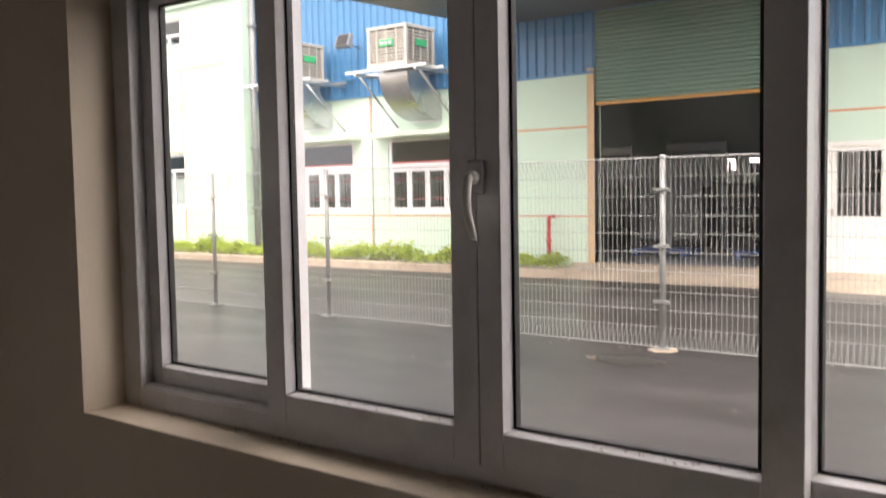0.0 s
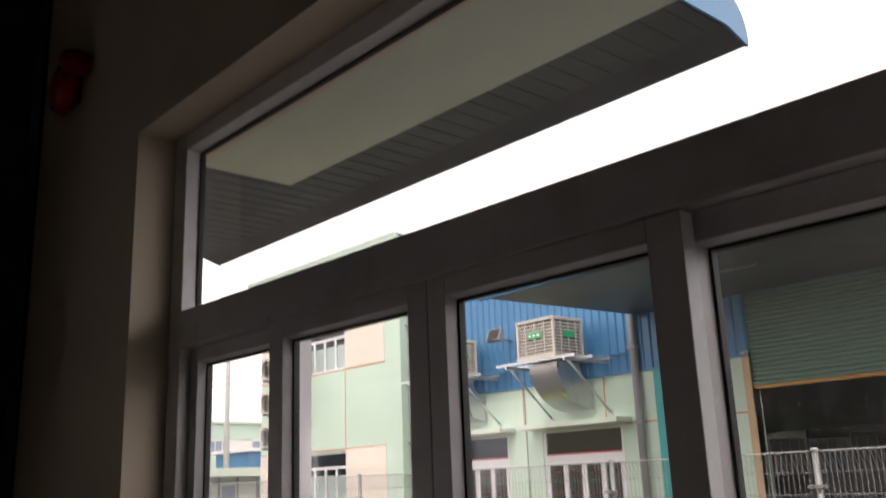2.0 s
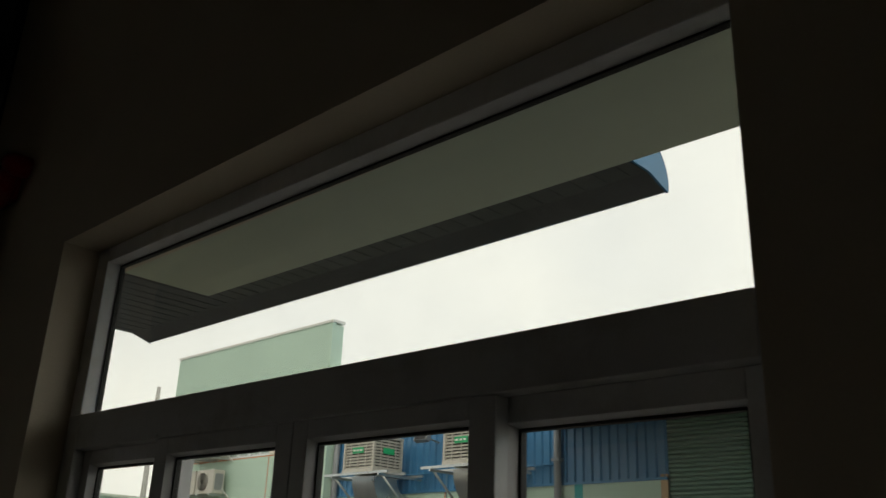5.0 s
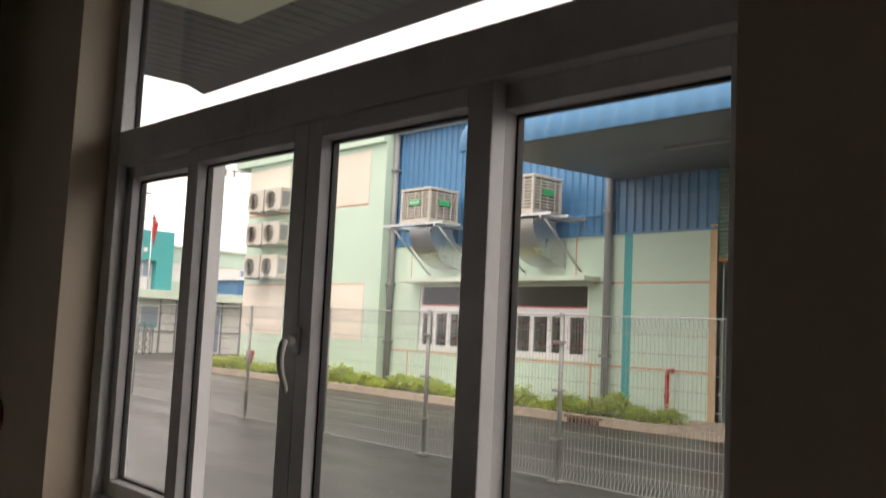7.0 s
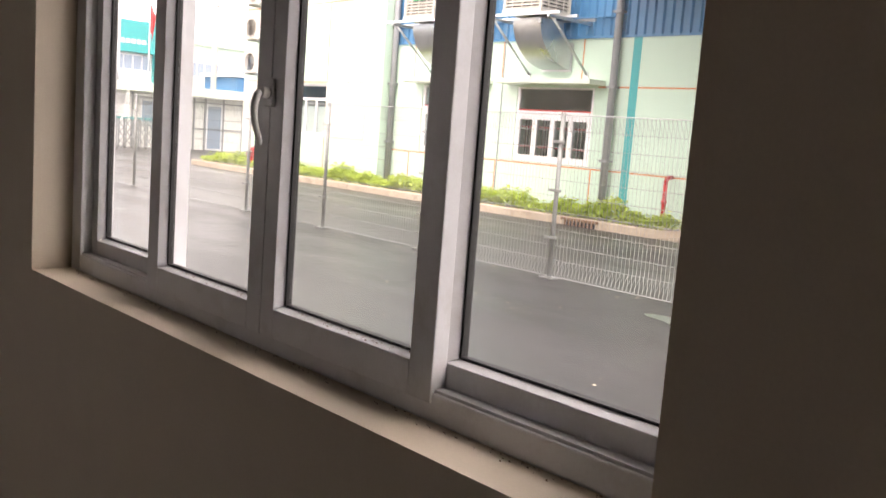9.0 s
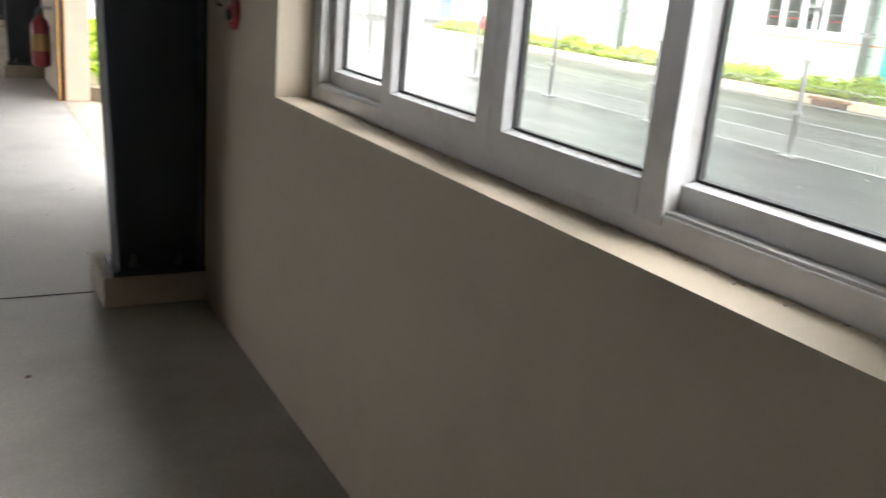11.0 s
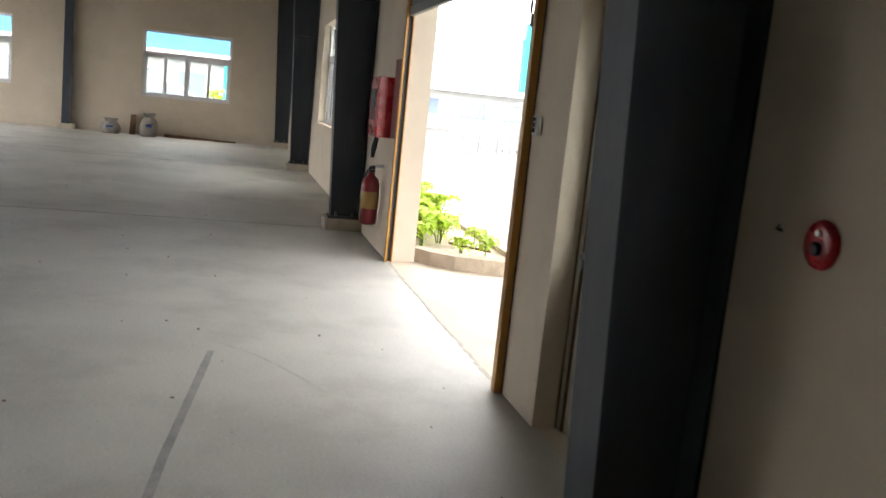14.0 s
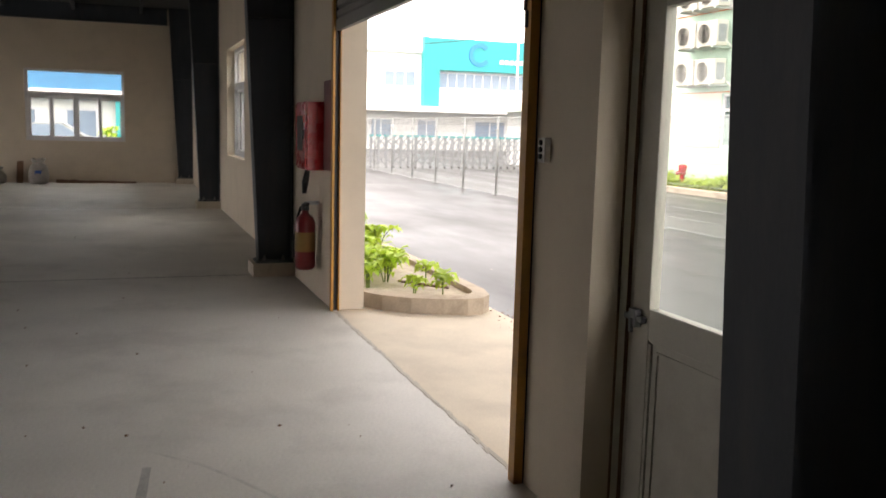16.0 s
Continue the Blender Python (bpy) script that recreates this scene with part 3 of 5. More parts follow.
# half-glazed door beside it
opd = thing("metal_door", (-1.2, F, FB), "cream half-glazed metal door with barred pane, shut", "door")
part("frame", boxes((OPD[0], OPD[0] + 0.05, F, F + 0.12, FB, 2.2), (OPD[1] - 0.05, OPD[1], F, F + 0.12, FB, 2.2), (OPD[0] + 0.05, OPD[1] - 0.05, F, F + 0.12, 2.13, 2.2)), M_OFFICE, opd)
part("leaf", boxes((-1.61, -1.52, F + 0.03, F + 0.08, FB, 2.13), (-0.88, -0.79, F + 0.03, F + 0.08, FB, 2.13), (-1.52, -0.88, F + 0.03, F + 0.08, FB, 1.04), (-1.52, -0.88, F + 0.03, F + 0.08, 2.04, 2.13)), M_OFFICE, opd)
part("pane", boxes((-1.52, -0.88, F + 0.05, F + 0.056, 1.04, 2.04)), M_GLASS_FAR, opd)
for i in range(1, 8):
    part("bar", boxes((-1.52 + i * 0.08 - 0.005, -1.52 + i * 0.08 + 0.005, F + 0.035, F + 0.045, 1.04, 2.04)), M_WHITE, opd)
part("handle", boxes((-1.58, -1.55, F - 0.02, F + 0.03, 1.05, 1.17), bev=0.005), M_ALU, opd)
# things seen in the dark hall
for i, (x, y, w, d, h) in enumerate([(-6.2, F + 5.0, 1.6, 0.9, 1.5), (-4.2, F + 6.5, 1.2, 1.0, 1.9), (-2.4, F + 5.5, 1.4, 0.8, 1.3), (-0.2, F + 7, 1.5, 1.0, 1.7)]):
    ma = thing("machine_cabinet", (x, y, FB), "dark steel machine cabinet inside the hall", "machine", "machines in the hall")
    part("body", boxes((x - w / 2, x + w / 2, y - d / 2, y + d / 2, FB + 0.1, FB + h), bev=0.03), M_STEEL, ma)
    part("plinth", boxes((x - w / 2 + 0.05, x + w / 2 - 0.05, y - d / 2 + 0.05, y + d / 2 - 0.05, FB, FB + 0.1)), M_BLACK, ma)
    part("door", boxes((x - w / 2 + 0.08, x - 0.02, y - d / 2 - 0.02, y - d / 2, FB + 0.2, FB + h - 0.12), (x + 0.02, x + w / 2 - 0.08, y - d / 2 - 0.02, y - d / 2, FB + 0.2, FB + h - 0.12)), M_PIPE, ma)
for i, x in enumerate((-5.3, -3.2)):
    cu = thing("blue_pallet", (x, F + 2.4, FB), "blue plastic pallet on the hall floor", "pallet", "pallets in the hall")
    part("deck", boxes((x - 0.6, x + 0.6, F + 1.9, F + 2.9, FB + 0.1, FB + 0.14)), M_BLUEP, cu)
    for k in (-0.55, 0, 0.45):
        part("skid", boxes((x + k, x + k + 0.1, F + 1.9, F + 2.9, FB, FB + 0.1)), M_BLUEP, cu)
# strips and frames stand in for shelf goods, a gantry and a pale window strip
so = thing("goods_stand_in", (-6.3, F + 4.5, FB), "grey strips on pale metal frames, stand-in for goods in the hall", "curtain")
part("rail", boxes((-6.22, -4.85, F + 4.44, F + 4.56, 2.36, 2.52), (-6.22, -6.12, F + 4.46, F + 4.54, FB, 2.36), (-4.95, -4.85, F + 4.46, F + 4.54, FB, 2.36), (-8.0, -7.07, F + 4.44, F + 4.56, 2.33, 2.5), (-8.0, -7.93, F + 4.46, F + 4.54, FB, 2.33), (-7.14, -7.07, F + 4.46, F + 4.54, FB, 2.33)), M_GALV, so)
for i in range(13):
    part("strip", boxes((-7.9 + i * 0.21, -7.71 + i * 0.21, F + 4.49 + 0.01 * (i % 2), F + 4.495 + 0.01 * (i % 2), 1.55, 2.3)), M_PIPE, so)
for k, (x, z) in enumerate(((-4.85, 1.60), (-4.5, 1.60), (-4.62, 1.82))):
    tc_ = thing("storage_tub", (x, F + 4.6, z), "pale teal plastic tub stacked in the hall", "tub", "tubs in the hall")
    part("body", prism([(x + 0.02, z), (x + 0.28, z), (x + 0.31, z + 0.2), (x - 0.01, z + 0.2)], "y", F + 4.4, F + 4.8), M_SOFFIT, tc_)
    part("rim", boxes((x - 0.02, x + 0.32, F + 4.39, F + 4.81, z + 0.2, z + 0.218)), M_SOFFIT, tc_)
rk = thing("storage_rack", (-4.5, F + 4.6, FB), "dark steel storage rack in the hall", "rack")
for z in (0.5, 1.05, 1.57):
    part("shelf", boxes((-4.95, -4.0, F + 4.3, F + 4.9, z, z + 0.03)), M_STEEL, rk)
for x in (-4.95, -4.05):
    for y in (F + 4.3, F + 4.85):
        part("upright", boxes((x, x + 0.05, y, y + 0.05, FB, 2.1)), M_STEEL, rk)


def canopy(name, x0, x1, yw, out, z, label, rise=0.0, ribs=True, tall=1.0, pitch=0.215):
    """Curved metal door canopy: wall at yw, front lip at yw + out."""
    s = 1 if out > 0 else -1
    d = abs(out)
    c = thing(name, ((x0 + x1) / 2, yw, z), label, "canopy")
    prof = [(d, 0.0), (d + 0.006, 0.05), (d + 0.005, 0.10), (d - 0.012, 0.17), (d - 0.04, 0.23), (d - 0.08, 0.28), (d - 0.13, 0.32), (d - 0.20, 0.35), (d - 0.28, 0.37), (d - 0.6, 0.40), (d * 0.5, 0.43), (0, 0.50)]
    prof = [(u, v * tall) for u, v in prof]
    inner = [(u - 0.02, v - 0.02) for u, v in prof]
    n = int((x1 - x0) / pitch) * 8
    bm = bmesh.new()
    rows = []
    for i in range(n + 1):
        x = x0 + (x1 - x0) * i / n
        b = 0.055 * math.sin(math.pi * (i % 8) / 8) ** 0.7 if i % 8 else 0.0
        row = []
        full = b
        for k, (u, v) in enumerate(prof):
            b = full * min(1.0, k / 4)
            q0, q1 = prof[max(k - 1, 0)], prof[min(k + 1, len(prof) - 1)]
            ll = math.hypot(q1[0] - q0[0], q1[1] - q0[1])
            row.append(bm.verts.new((x, yw + s * (u + b * (q1[1] - q0[1]) / ll), z + v - b * (q1[0] - q0[0]) / ll)))
        rows.append(row)
    for a, b2 in zip(rows, rows[1:]):
        for k in range(len(prof) - 1):
            f = bm.faces.new((a[k], a[k + 1], b2[k + 1], b2[k]))
            f.smooth = True
    part("roof_sheet", bm, M_BLUE, c, "blue curved ribbed roof sheet")
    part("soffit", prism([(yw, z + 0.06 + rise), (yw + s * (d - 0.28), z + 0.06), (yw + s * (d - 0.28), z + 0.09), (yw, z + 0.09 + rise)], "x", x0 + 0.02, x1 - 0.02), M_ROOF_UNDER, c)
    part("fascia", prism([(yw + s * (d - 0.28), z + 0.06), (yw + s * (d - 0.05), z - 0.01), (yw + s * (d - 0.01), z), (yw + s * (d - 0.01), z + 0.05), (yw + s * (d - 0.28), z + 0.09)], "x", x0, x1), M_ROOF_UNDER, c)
    for xe in (x0, x1):
        part("end_sheet", prism([(yw + s * u, z + v) for u, v in inner] + [(yw, z + 0.06 + rise), (yw + s * (d - 0.28), z + 0.06)], "x", xe - 0.01, xe + 0.01), M_BLUE, c)
    bm = bmesh.new()
    for i in range(int((x1 - x0) / 0.2)):
        x = x0 + 0.1 + i * 0.2
        add_box(bm, x, x + 0.05, min(yw, yw + s * (d - 0.3)), max(yw, yw + s * (d - 0.3)), z + 0.055, z + 0.06)
    if ribs:
        part("soffit_rib", bm, M_ROOF_UNDER, c)
    return c


canopy("door_canopy", -7.97, -0.1, F, -4.4, 4.58, "blue curved metal canopy over the factory door", rise=0.12, ribs=False, tall=1.42, pitch=0.31)
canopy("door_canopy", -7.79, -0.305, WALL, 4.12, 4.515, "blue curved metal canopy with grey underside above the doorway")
lt = thing("tube_light", (-4.5, 11.2, 4.76), "white tube light under the canopy", "lamp")
part("body", boxes((-5.3, -4.1, 11.16, 11.24, 4.65, 4.69)), M_PIPE, lt)
# concrete hood over our own window
bm = boxes((-0.265, 2.46, WALL, 0.688, 2.745, 2.845), bev=0.008)
for v in bm.verts:
    if v.co.y > 0.6 and v.co.x > 2:
        v.co.y += 0.035
solid("window_hood", bm, M_SOFFIT, "pale green concrete sunshade slab above the window", "sunshade", kind="structure")


# ---- evaporative coolers with ducts ----
def cooler():
    X0, X1, Y0, Y1, Z0, Z1 = -10.12, -9.1, 12.3, 13.2, 4.0, 4.82
    c = thing("air_cooler", ((X0 + X1) / 2, F, Z0), "ivory louvred evaporative air cooler on a wall bracket", "air cooler", "coolers on the factory wall")
    # solid near-black box, paints the shade behind the louvres
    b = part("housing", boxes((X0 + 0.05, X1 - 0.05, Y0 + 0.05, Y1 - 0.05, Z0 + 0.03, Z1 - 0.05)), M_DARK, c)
    part("cover", boxes((X0 - 0.01, X1 + 0.01, Y0 - 0.01, Y1 + 0.01, Z1 - 0.06, Z1), bev=0.01), M_COOLER, c)
    part("tray", boxes((X0 - 0.01, X1 + 0.01, Y0 - 0.01, Y1 + 0.01, Z0, Z0 + 0.08), bev=0.01), M_COOLER, c)
    for px, py in ((X0, Y0), (X1 - 0.06, Y0), (X1 - 0.06, Y1 - 0.06), (X0, Y1 - 0.06)):
        part("post", boxes((px, px + 0.06, py, py + 0.06, Z0 + 0.08, Z1 - 0.06), bev=0.008), M_COOLER, c)
    n = 10
    hh = (Z1 - Z0 - 0.16) / n
    for i in range(n):
        z = Z0 + 0.085 + i * hh
        part("louvre", prism([(Y0 + 0.005, z), (Y0 + 0.005, z + 0.012), (Y0 + 0.045, z + hh * 0.75), (Y0 + 0.045, z + hh * 0.6)], "x", X0 + 0.06, X1 - 0.06), M_COOLER, c)
        part("louvre", prism([(X1 - 0.005, z), (X1 - 0.005, z + 0.012), (X1 - 0.045, z + hh * 0.75), (X1 - 0.045, z + hh * 0.6)], "y", Y0 + 0.06, Y1 - 0.06), M_COOLER, c)
    for k in range(1, 4):
        xk = X0 + (X1 - X0) * k / 4
        yk = Y0 + (Y1 - Y0) * k / 4
        part("grille_bar", boxes((xk - 0.012, xk + 0.012, Y0 - 0.002, Y0 + 0.01, Z0 + 0.08, Z1 - 0.06)), M_COOLER, c)
        part("grille_bar", boxes((X1 - 0.01, X1 + 0.002, yk - 0.012, yk + 0.012, Z0 + 0.08, Z1 - 0.06)), M_COOLER, c)
    zm = Z0 + 0.42
    part("badge", boxes((X0 + 0.33, X1 - 0.33, Y0 - 0.012, Y0 - 0.003, zm, zm + 0.13)), M_GREENSTK, c, "green plate with unreadable lettering")
    part("badge", boxes((X1 + 0.003, X1 + 0.012, Y0 + 0.28, Y1 - 0.28, zm, zm + 0.13)), M_GREENSTK, c, "green plate with unreadable lettering")
    for q in range(3):
        part("lettering", boxes((X0 + 0.36 + q * 0.11, X0 + 0.43 + q * 0.11, Y0 - 0.016, Y0 - 0.012, zm + 0.045, zm + 0.085)), M_WHITE, c)
    # bent duct back to the wall
    bm = bmesh.new()
    xa, xb = -9.98, -9.24
    rings = []
    for i in range(19):
        a = math.pi / 2 * i / 18
        cy, cz = F + 0.05, 3.98 - 0.05
        ro_y, ro_z, ri_y, ri_z = 1.12, 0.92, 0.42, 0.40
        po = (cy - ro_y * math.cos(a), cz - ro_z * math.sin(a))
        pi_ = (cy - ri_y * math.cos(a), cz - ri_z * math.sin(a))
        rings.append([bm.verts.new(v) for v in ((xa, *po), (xb, *po), (xb, *pi_), (xa, *pi_))])
    for r0, r1 in zip(rings, rings[1:]):
        for k in range(4):
            f = bm.faces.new((r0[k], r0[(k + 1) % 4], r1[(k + 1) % 4], r1[k]))
            f.smooth = k in (0, 2)
    for e in bm.edges:
        if len(e.link_faces) == 2 and e.link_faces[0].smooth != e.link_faces[1].smooth:
            e.smooth = False
    bm.faces.new(rings[0])
    bmesh.ops.recalc_face_normals(bm, faces=bm.faces)
    part("duct", bm, M_DUCT, c, "bent sheet-metal air duct")
    part("duct_flange", boxes((xa - 0.03, xb + 0.03, F - 0.05, F - 0.02, 2.98, 3.56)), M_DUCT, c)
    # bracket
    for y in (12.22, 12.75, 13.3):
        part("bracket_rail", boxes((X0 - 0.55, X1 + 0.55, y, y + 0.05, Z0 - 0.055, Z0 - 0.005)), M_DUCT, c)
    for x in (X0 - 0.3, X1 + 0.25):
        part("bracket_rail", boxes((x, x + 0.05, 12.22, F, Z0 - 0.105, Z0 - 0.056)), M_DUCT, c)
        part("strut", tube((x + 0.025, 12.35, Z0 - 0.1), (x + 0.025, F - 0.01, 2.92), 0.025, seg=8), M_GALV, c)
        part("strut_foot", boxes((x - 0.03, x + 0.08, F - 0.02, F, 2.86, 2.98)), M_GALV, c)
    return c


c1 = cooler()
copy_thing(c1, Matrix.Translation((-9.61 - 3.13, F, 4.0)))

fl = thing("flood_light", (-11.45, F, 4.85), "grey square floodlight on a wall arm", "lamp")
part("housing", prism([(F - 0.62, 4.70), (F - 0.50, 4.97), (F - 0.42, 4.93), (F - 0.50, 4.66)], "x", -11.65, -11.25), M_PIPE, fl)
part("lens", prism([(F - 0.625, 4.72), (F - 0.52, 4.955), (F - 0.515, 4.95), (F - 0.62, 4.715)], "x", -11.61, -11.29), M_DARK, fl)
part("arm", tube((-11.45, F - 0.46, 4.8), (-11.45, F, 4.72), 0.02, seg=8), M_PIPE, fl)
part("conduit", tube((-15.0, F - 0.03, 4.05), (-8.2, F - 0.03, 4.05), 0.02, seg=8), M_BLUE, fl)

dp = thing("drain_pipe", (-8.1, F, 0.1), "grey plastic rainwater pipe on the wall", "pipe", "rainwater pipes")
part("pipe", tube((-8.08, F - 0.09, 0.1), (-8.08, F - 0.09, 6.58), 0.075, seg=16), M_PIPE, dp)
for z in (1.2, 2.65, 4.1, 5.6):
    part("pipe_clip", boxes((-8.18, -7.98, F - 0.18, F, z, z + 0.05)), M_PIPE, dp)
copy_thing(dp, Matrix.Translation((-14.92, F, 0.1)))
cb = thing("wall_cable", (-11.2, F, 3), "thin grey cable clipped to the wall", "cable")
part("cable", tube((-11.15, F - 0.012, 0.15), (-11.15, F - 0.012, 4.0), 0.012, seg=6), M_PIPE, cb)

rp = thing("fire_pipe", (-6.58, F - 0.18, 0.1), "red fire water pipe with a bent top", "pipe")
bm = bmesh.new()
add_tube(bm, (-6.58, F - 0.18, 0.1), (-6.58, F - 0.18, 0.93), 0.04, seg=14)
for i in range(5):
    a0, a1 = math.pi / 2 * i / 5, math.pi / 2 * (i + 1) / 5
    add_tube(bm, (-6.58, F - 0.08 - 0.1 * math.cos(a0), 0.93 + 0.1 * math.sin(a0)), (-6.58, F - 0.08 - 0.1 * math.cos(a1), 0.93 + 0.1 * math.sin(a1)), 0.04, seg=14)
add_tube(bm, (-6.58, F - 0.08, 1.03), (-6.58, F, 1.03), 0.04, seg=14)
part("pipe", bm, M_RED, rp)
part("flange", tube((-6.58, F - 0.18, 0.55), (-6.58, F - 0.18, 0.6), 0.055, seg=14), M_RED, rp)

# ---- office block at the end of the hall ----
B0 = F - 0.35
blk = thing("office_block", (-18, B0, 0), "two-storey mint and cream office block", "building", kind="structure")
BW = [(-19.45, -17.40, 4.80, 6.12), (-19.45, -17.40, 1.22, 2.62)]
bmw = bmesh.new()
add_box(bmw, -21.75, -19.45, B0, B0 + 0.25, -0.1, 8.0)
add_box(bmw, -17.40, -15.0, B0, B0 + 0.25, -0.1, 8.0)
for z0, z1 in ((-0.1, 1.22), (2.62, 4.80), (6.12, 8.0)):
    add_box(bmw, -19.45, -17.40, B0, B0 + 0.25, z0, z1)
part("wall", bmw, M_MINT, blk)
part("wall", boxes((-21.75, -21.5, B0 + 0.25, B0 + 14, -0.1, 6.4), (-15.25, -15.0, B0 + 0.25, B0 + 4, -0.1, 6.4), (-21.5, -15.25, B0 + 4, B0 + 4.2, -0.1, 6.4)), M_MINT, blk)
part("roof", boxes((-21.5, -15.25, B0 + 0.25, B0 + 4, 6.4, 6.6)), M_OFFICE, blk)
part("parapet", boxes((-22.5, -15.0, B0 - 0.12, B0 - 0.001, 6.35, 8.05)), M_MINT, blk)
part("parapet", boxes((-22.5, -21.76, B0 - 0.001, B0 + 14, 6.35, 8.05)), M_MINT, blk)
part("coping", boxes((-22.55, -14.97, B0 - 0.14, B0 + 0.27, 8.05, 8.12)), M_OFFICE, blk)
for x0, x1, z0, z1 in [(-17.38, -15.65, 4.80, 6.2), (-17.38, -15.65, 1.22, 2.66), (-21.74, -19.46, 4.80, 6.2), (-21.74, -19.46, 1.22, 2.66)]:
    part("wall_panel", boxes((x0, x1, B0 - 0.015, B0, z0, z1)), M_CREAM, blk, "cream painted wall panel")
for gx, gz0, gz1 in [(-17.39, 2.66, 4.8), (-17.39, 0.1, 1.22)]:
    part("groove", boxes((gx - g, gx + g, B0 - 0.003, B0, gz0, gz1)), M_GROOVE, blk)
for z in (4.78, 2.67):
    part("groove", boxes((-21.7, -15.65, B0 - 0.004, B0, z - g, z + g)), M_GROOVE, blk)
for x0, x1, z0, z1 in BW:
    wn_ = part("window", boxes((x0, x0 + 0.07, B0 + 0.05, B0 + 0.12, z0, z1), (x1 - 0.07, x1, B0 + 0.05, B0 + 0.12, z0, z1), (x0 + 0.07, x1 - 0.07, B0 + 0.05, B0 + 0.12, z0, z0 + 0.06),
                               (x0 + 0.07, x1 - 0.07, B0 + 0.05, B0 + 0.12, z1 - 0.06, z1), (x0 + 0.07, x1 - 0.07, B0 + 0.05, B0 + 0.12, z1 - 0.45, z1 - 0.38),
                               *[(x0 + (x1 - x0) * k / 4 - 0.035, x0 + (x1 - x0) * k / 4 + 0.035, B0 + 0.05, B0 + 0.12, z0 + 0.06, z1 - 0.45) for k in (1, 2, 3)]), M_UPVC, blk)
    part("pane", boxes((x0 + 0.07, x1 - 0.07, B0 + 0.08, B0 + 0.086, z0 + 0.06, z1 - 0.06)), M_GLASS_FAR, wn_)
    part("blind", boxes((x0 + 0.07, x1 - 0.07, B0 + 0.10, B0 + 0.11, z0 + 0.06, z1 - 0.62)), M_OFFICE, wn_, "pale window blind")


def condenser(x, z):
    Y0, Y1 = B0 - 0.52, B0 - 0.17
    c = thing("condenser_unit", (x, B0, z), "beige outdoor air-conditioner unit on a wall bracket", "air conditioner", "condensers on the office block")
    part("casing", boxes((x, x + 0.86, Y0, Y1, z, z + 0.64), bev=0.015), M_COOLER, c)
    ring = Matrix.Rotation(radians(90), 4, "X")
    # flat near-black disc in place of the shaded fan hollow
    part("fan_shade_disc", lathe([(0.25, 0), (0.25, 0.012), (0.02, 0.013)], (x + 0.33, Y0 + 0.004, z + 0.32), 24, ring), M_DARK, c)
    for r in (0.10, 0.17, 0.24):
        part("guard_ring", lathe([(r, 0), (r, 0.012), (r + 0.012, 0.012), (r + 0.012, 0)], (x + 0.33, Y0 - 0.01, z + 0.32), 20, ring), M_COOLER, c)
    part("side_grille", boxes((x + 0.861, x + 0.866, Y0 + 0.05, Y1 - 0.05, z + 0.1, z + 0.54)), M_PIPE, c)
    for k in (0.1, 0.7):
        part("bracket", boxes((x + k, x + k + 0.05, Y0 - 0.02, B0, z - 0.05, z)), M_GALV, c)
    part("hose", tube((x + 0.87, Y1 - 0.08, z + 0.15), (x + 0.93, B0, z - 0.1), 0.02, seg=6), M_WHITE, c)
    return c


cd = condenser(-20.93, 4.82)
for i, z in enumerate((4.82, 3.83, 2.86)):
    for k, x in enumerate((-20.93, -19.99)):
        if i or k:
            copy_thing(cd, Matrix.Translation((x, B0, z)))

# ---- kerb, drain and planting along the opposite side ----
KY = 12.3
bm = prism([(KY, -0.1), (KY, 0.12), (KY + 0.02, 0.14), (KY + 0.13, 0.14), (KY + 0.15, 0.12), (KY + 0.15, -0.1)], "x", -23.2, -6.35)
solid("kerb", bm, M_KERB, kind="structure")
bm = bmesh.new()
for i in range(10):
    a0, a1 = math.pi / 2 * i / 10, math.pi / 2 * (i + 1) / 10
    q = []
    for a in (a0, a1):
        for r in (0.85, 1.0):
            q.append((-6.35 + r * 0.75 * math.sin(a), KY + 1.0 - r * math.cos(a)))
    vs = [bm.verts.new((*q[j], z)) for z in (-0.1, 0.14) for j in (0, 1, 3, 2)]
    for f in ((4, 5, 6, 7), (0, 1, 5, 4), (2, 3, 7, 6), (1, 2, 6, 5), (3, 0, 4, 7)):
        bm.faces.new([vs[j] for j in f])
bmesh.ops.recalc_face_normals(bm, faces=bm.faces)
solid("kerb", bm, M_KERB, kind="structure")
solid("planting_bed", boxes((-23.2, -6.35, KY + 0.15, F, -0.1, 0.1), (-6.35, -5.95, KY + 0.3, F, -0.1, 0.1)), M_SOIL, kind="structure")
gr = thing("drain_grate", (-7.7, KY, 0), "rusty iron storm drain grate in the kerb", "drain")
# near-black plate behind the bars, paints the drain's dark opening
part("frame", boxes((-8.02, -7.3, KY - 0.02, KY + 0.002, -0.019, 0.075)), M_DARK, gr)
part("lintel", boxes((-8.1, -7.22, KY - 0.035, KY + 0.0, 0.076, 0.13), bev=0.006), M_BROWN, gr, "rust-stained iron lintel")
for i in range(8):
    part("bar", boxes((-8.0 + i * 0.09, -7.965 + i * 0.09, KY - 0.035, KY - 0.021, -0.019, 0.075)), M_BROWN, gr)

HX, HY = -20.35, 12.75
hy = thing("fire_hydrant", (HX, HY, 0.1), "red cast-iron fire hydrant in the planting", "hydrant")
part("barrel", lathe([(0.11, 0), (0.11, 0.04), (0.07, 0.06), (0.065, 0.44), (0.11, 0.46), (0.11, 0.50), (0.12, 0.56), (0.12, 0.60), (0.05, 0.635)], (HX, HY, 0.1), 20), M_RED, hy)
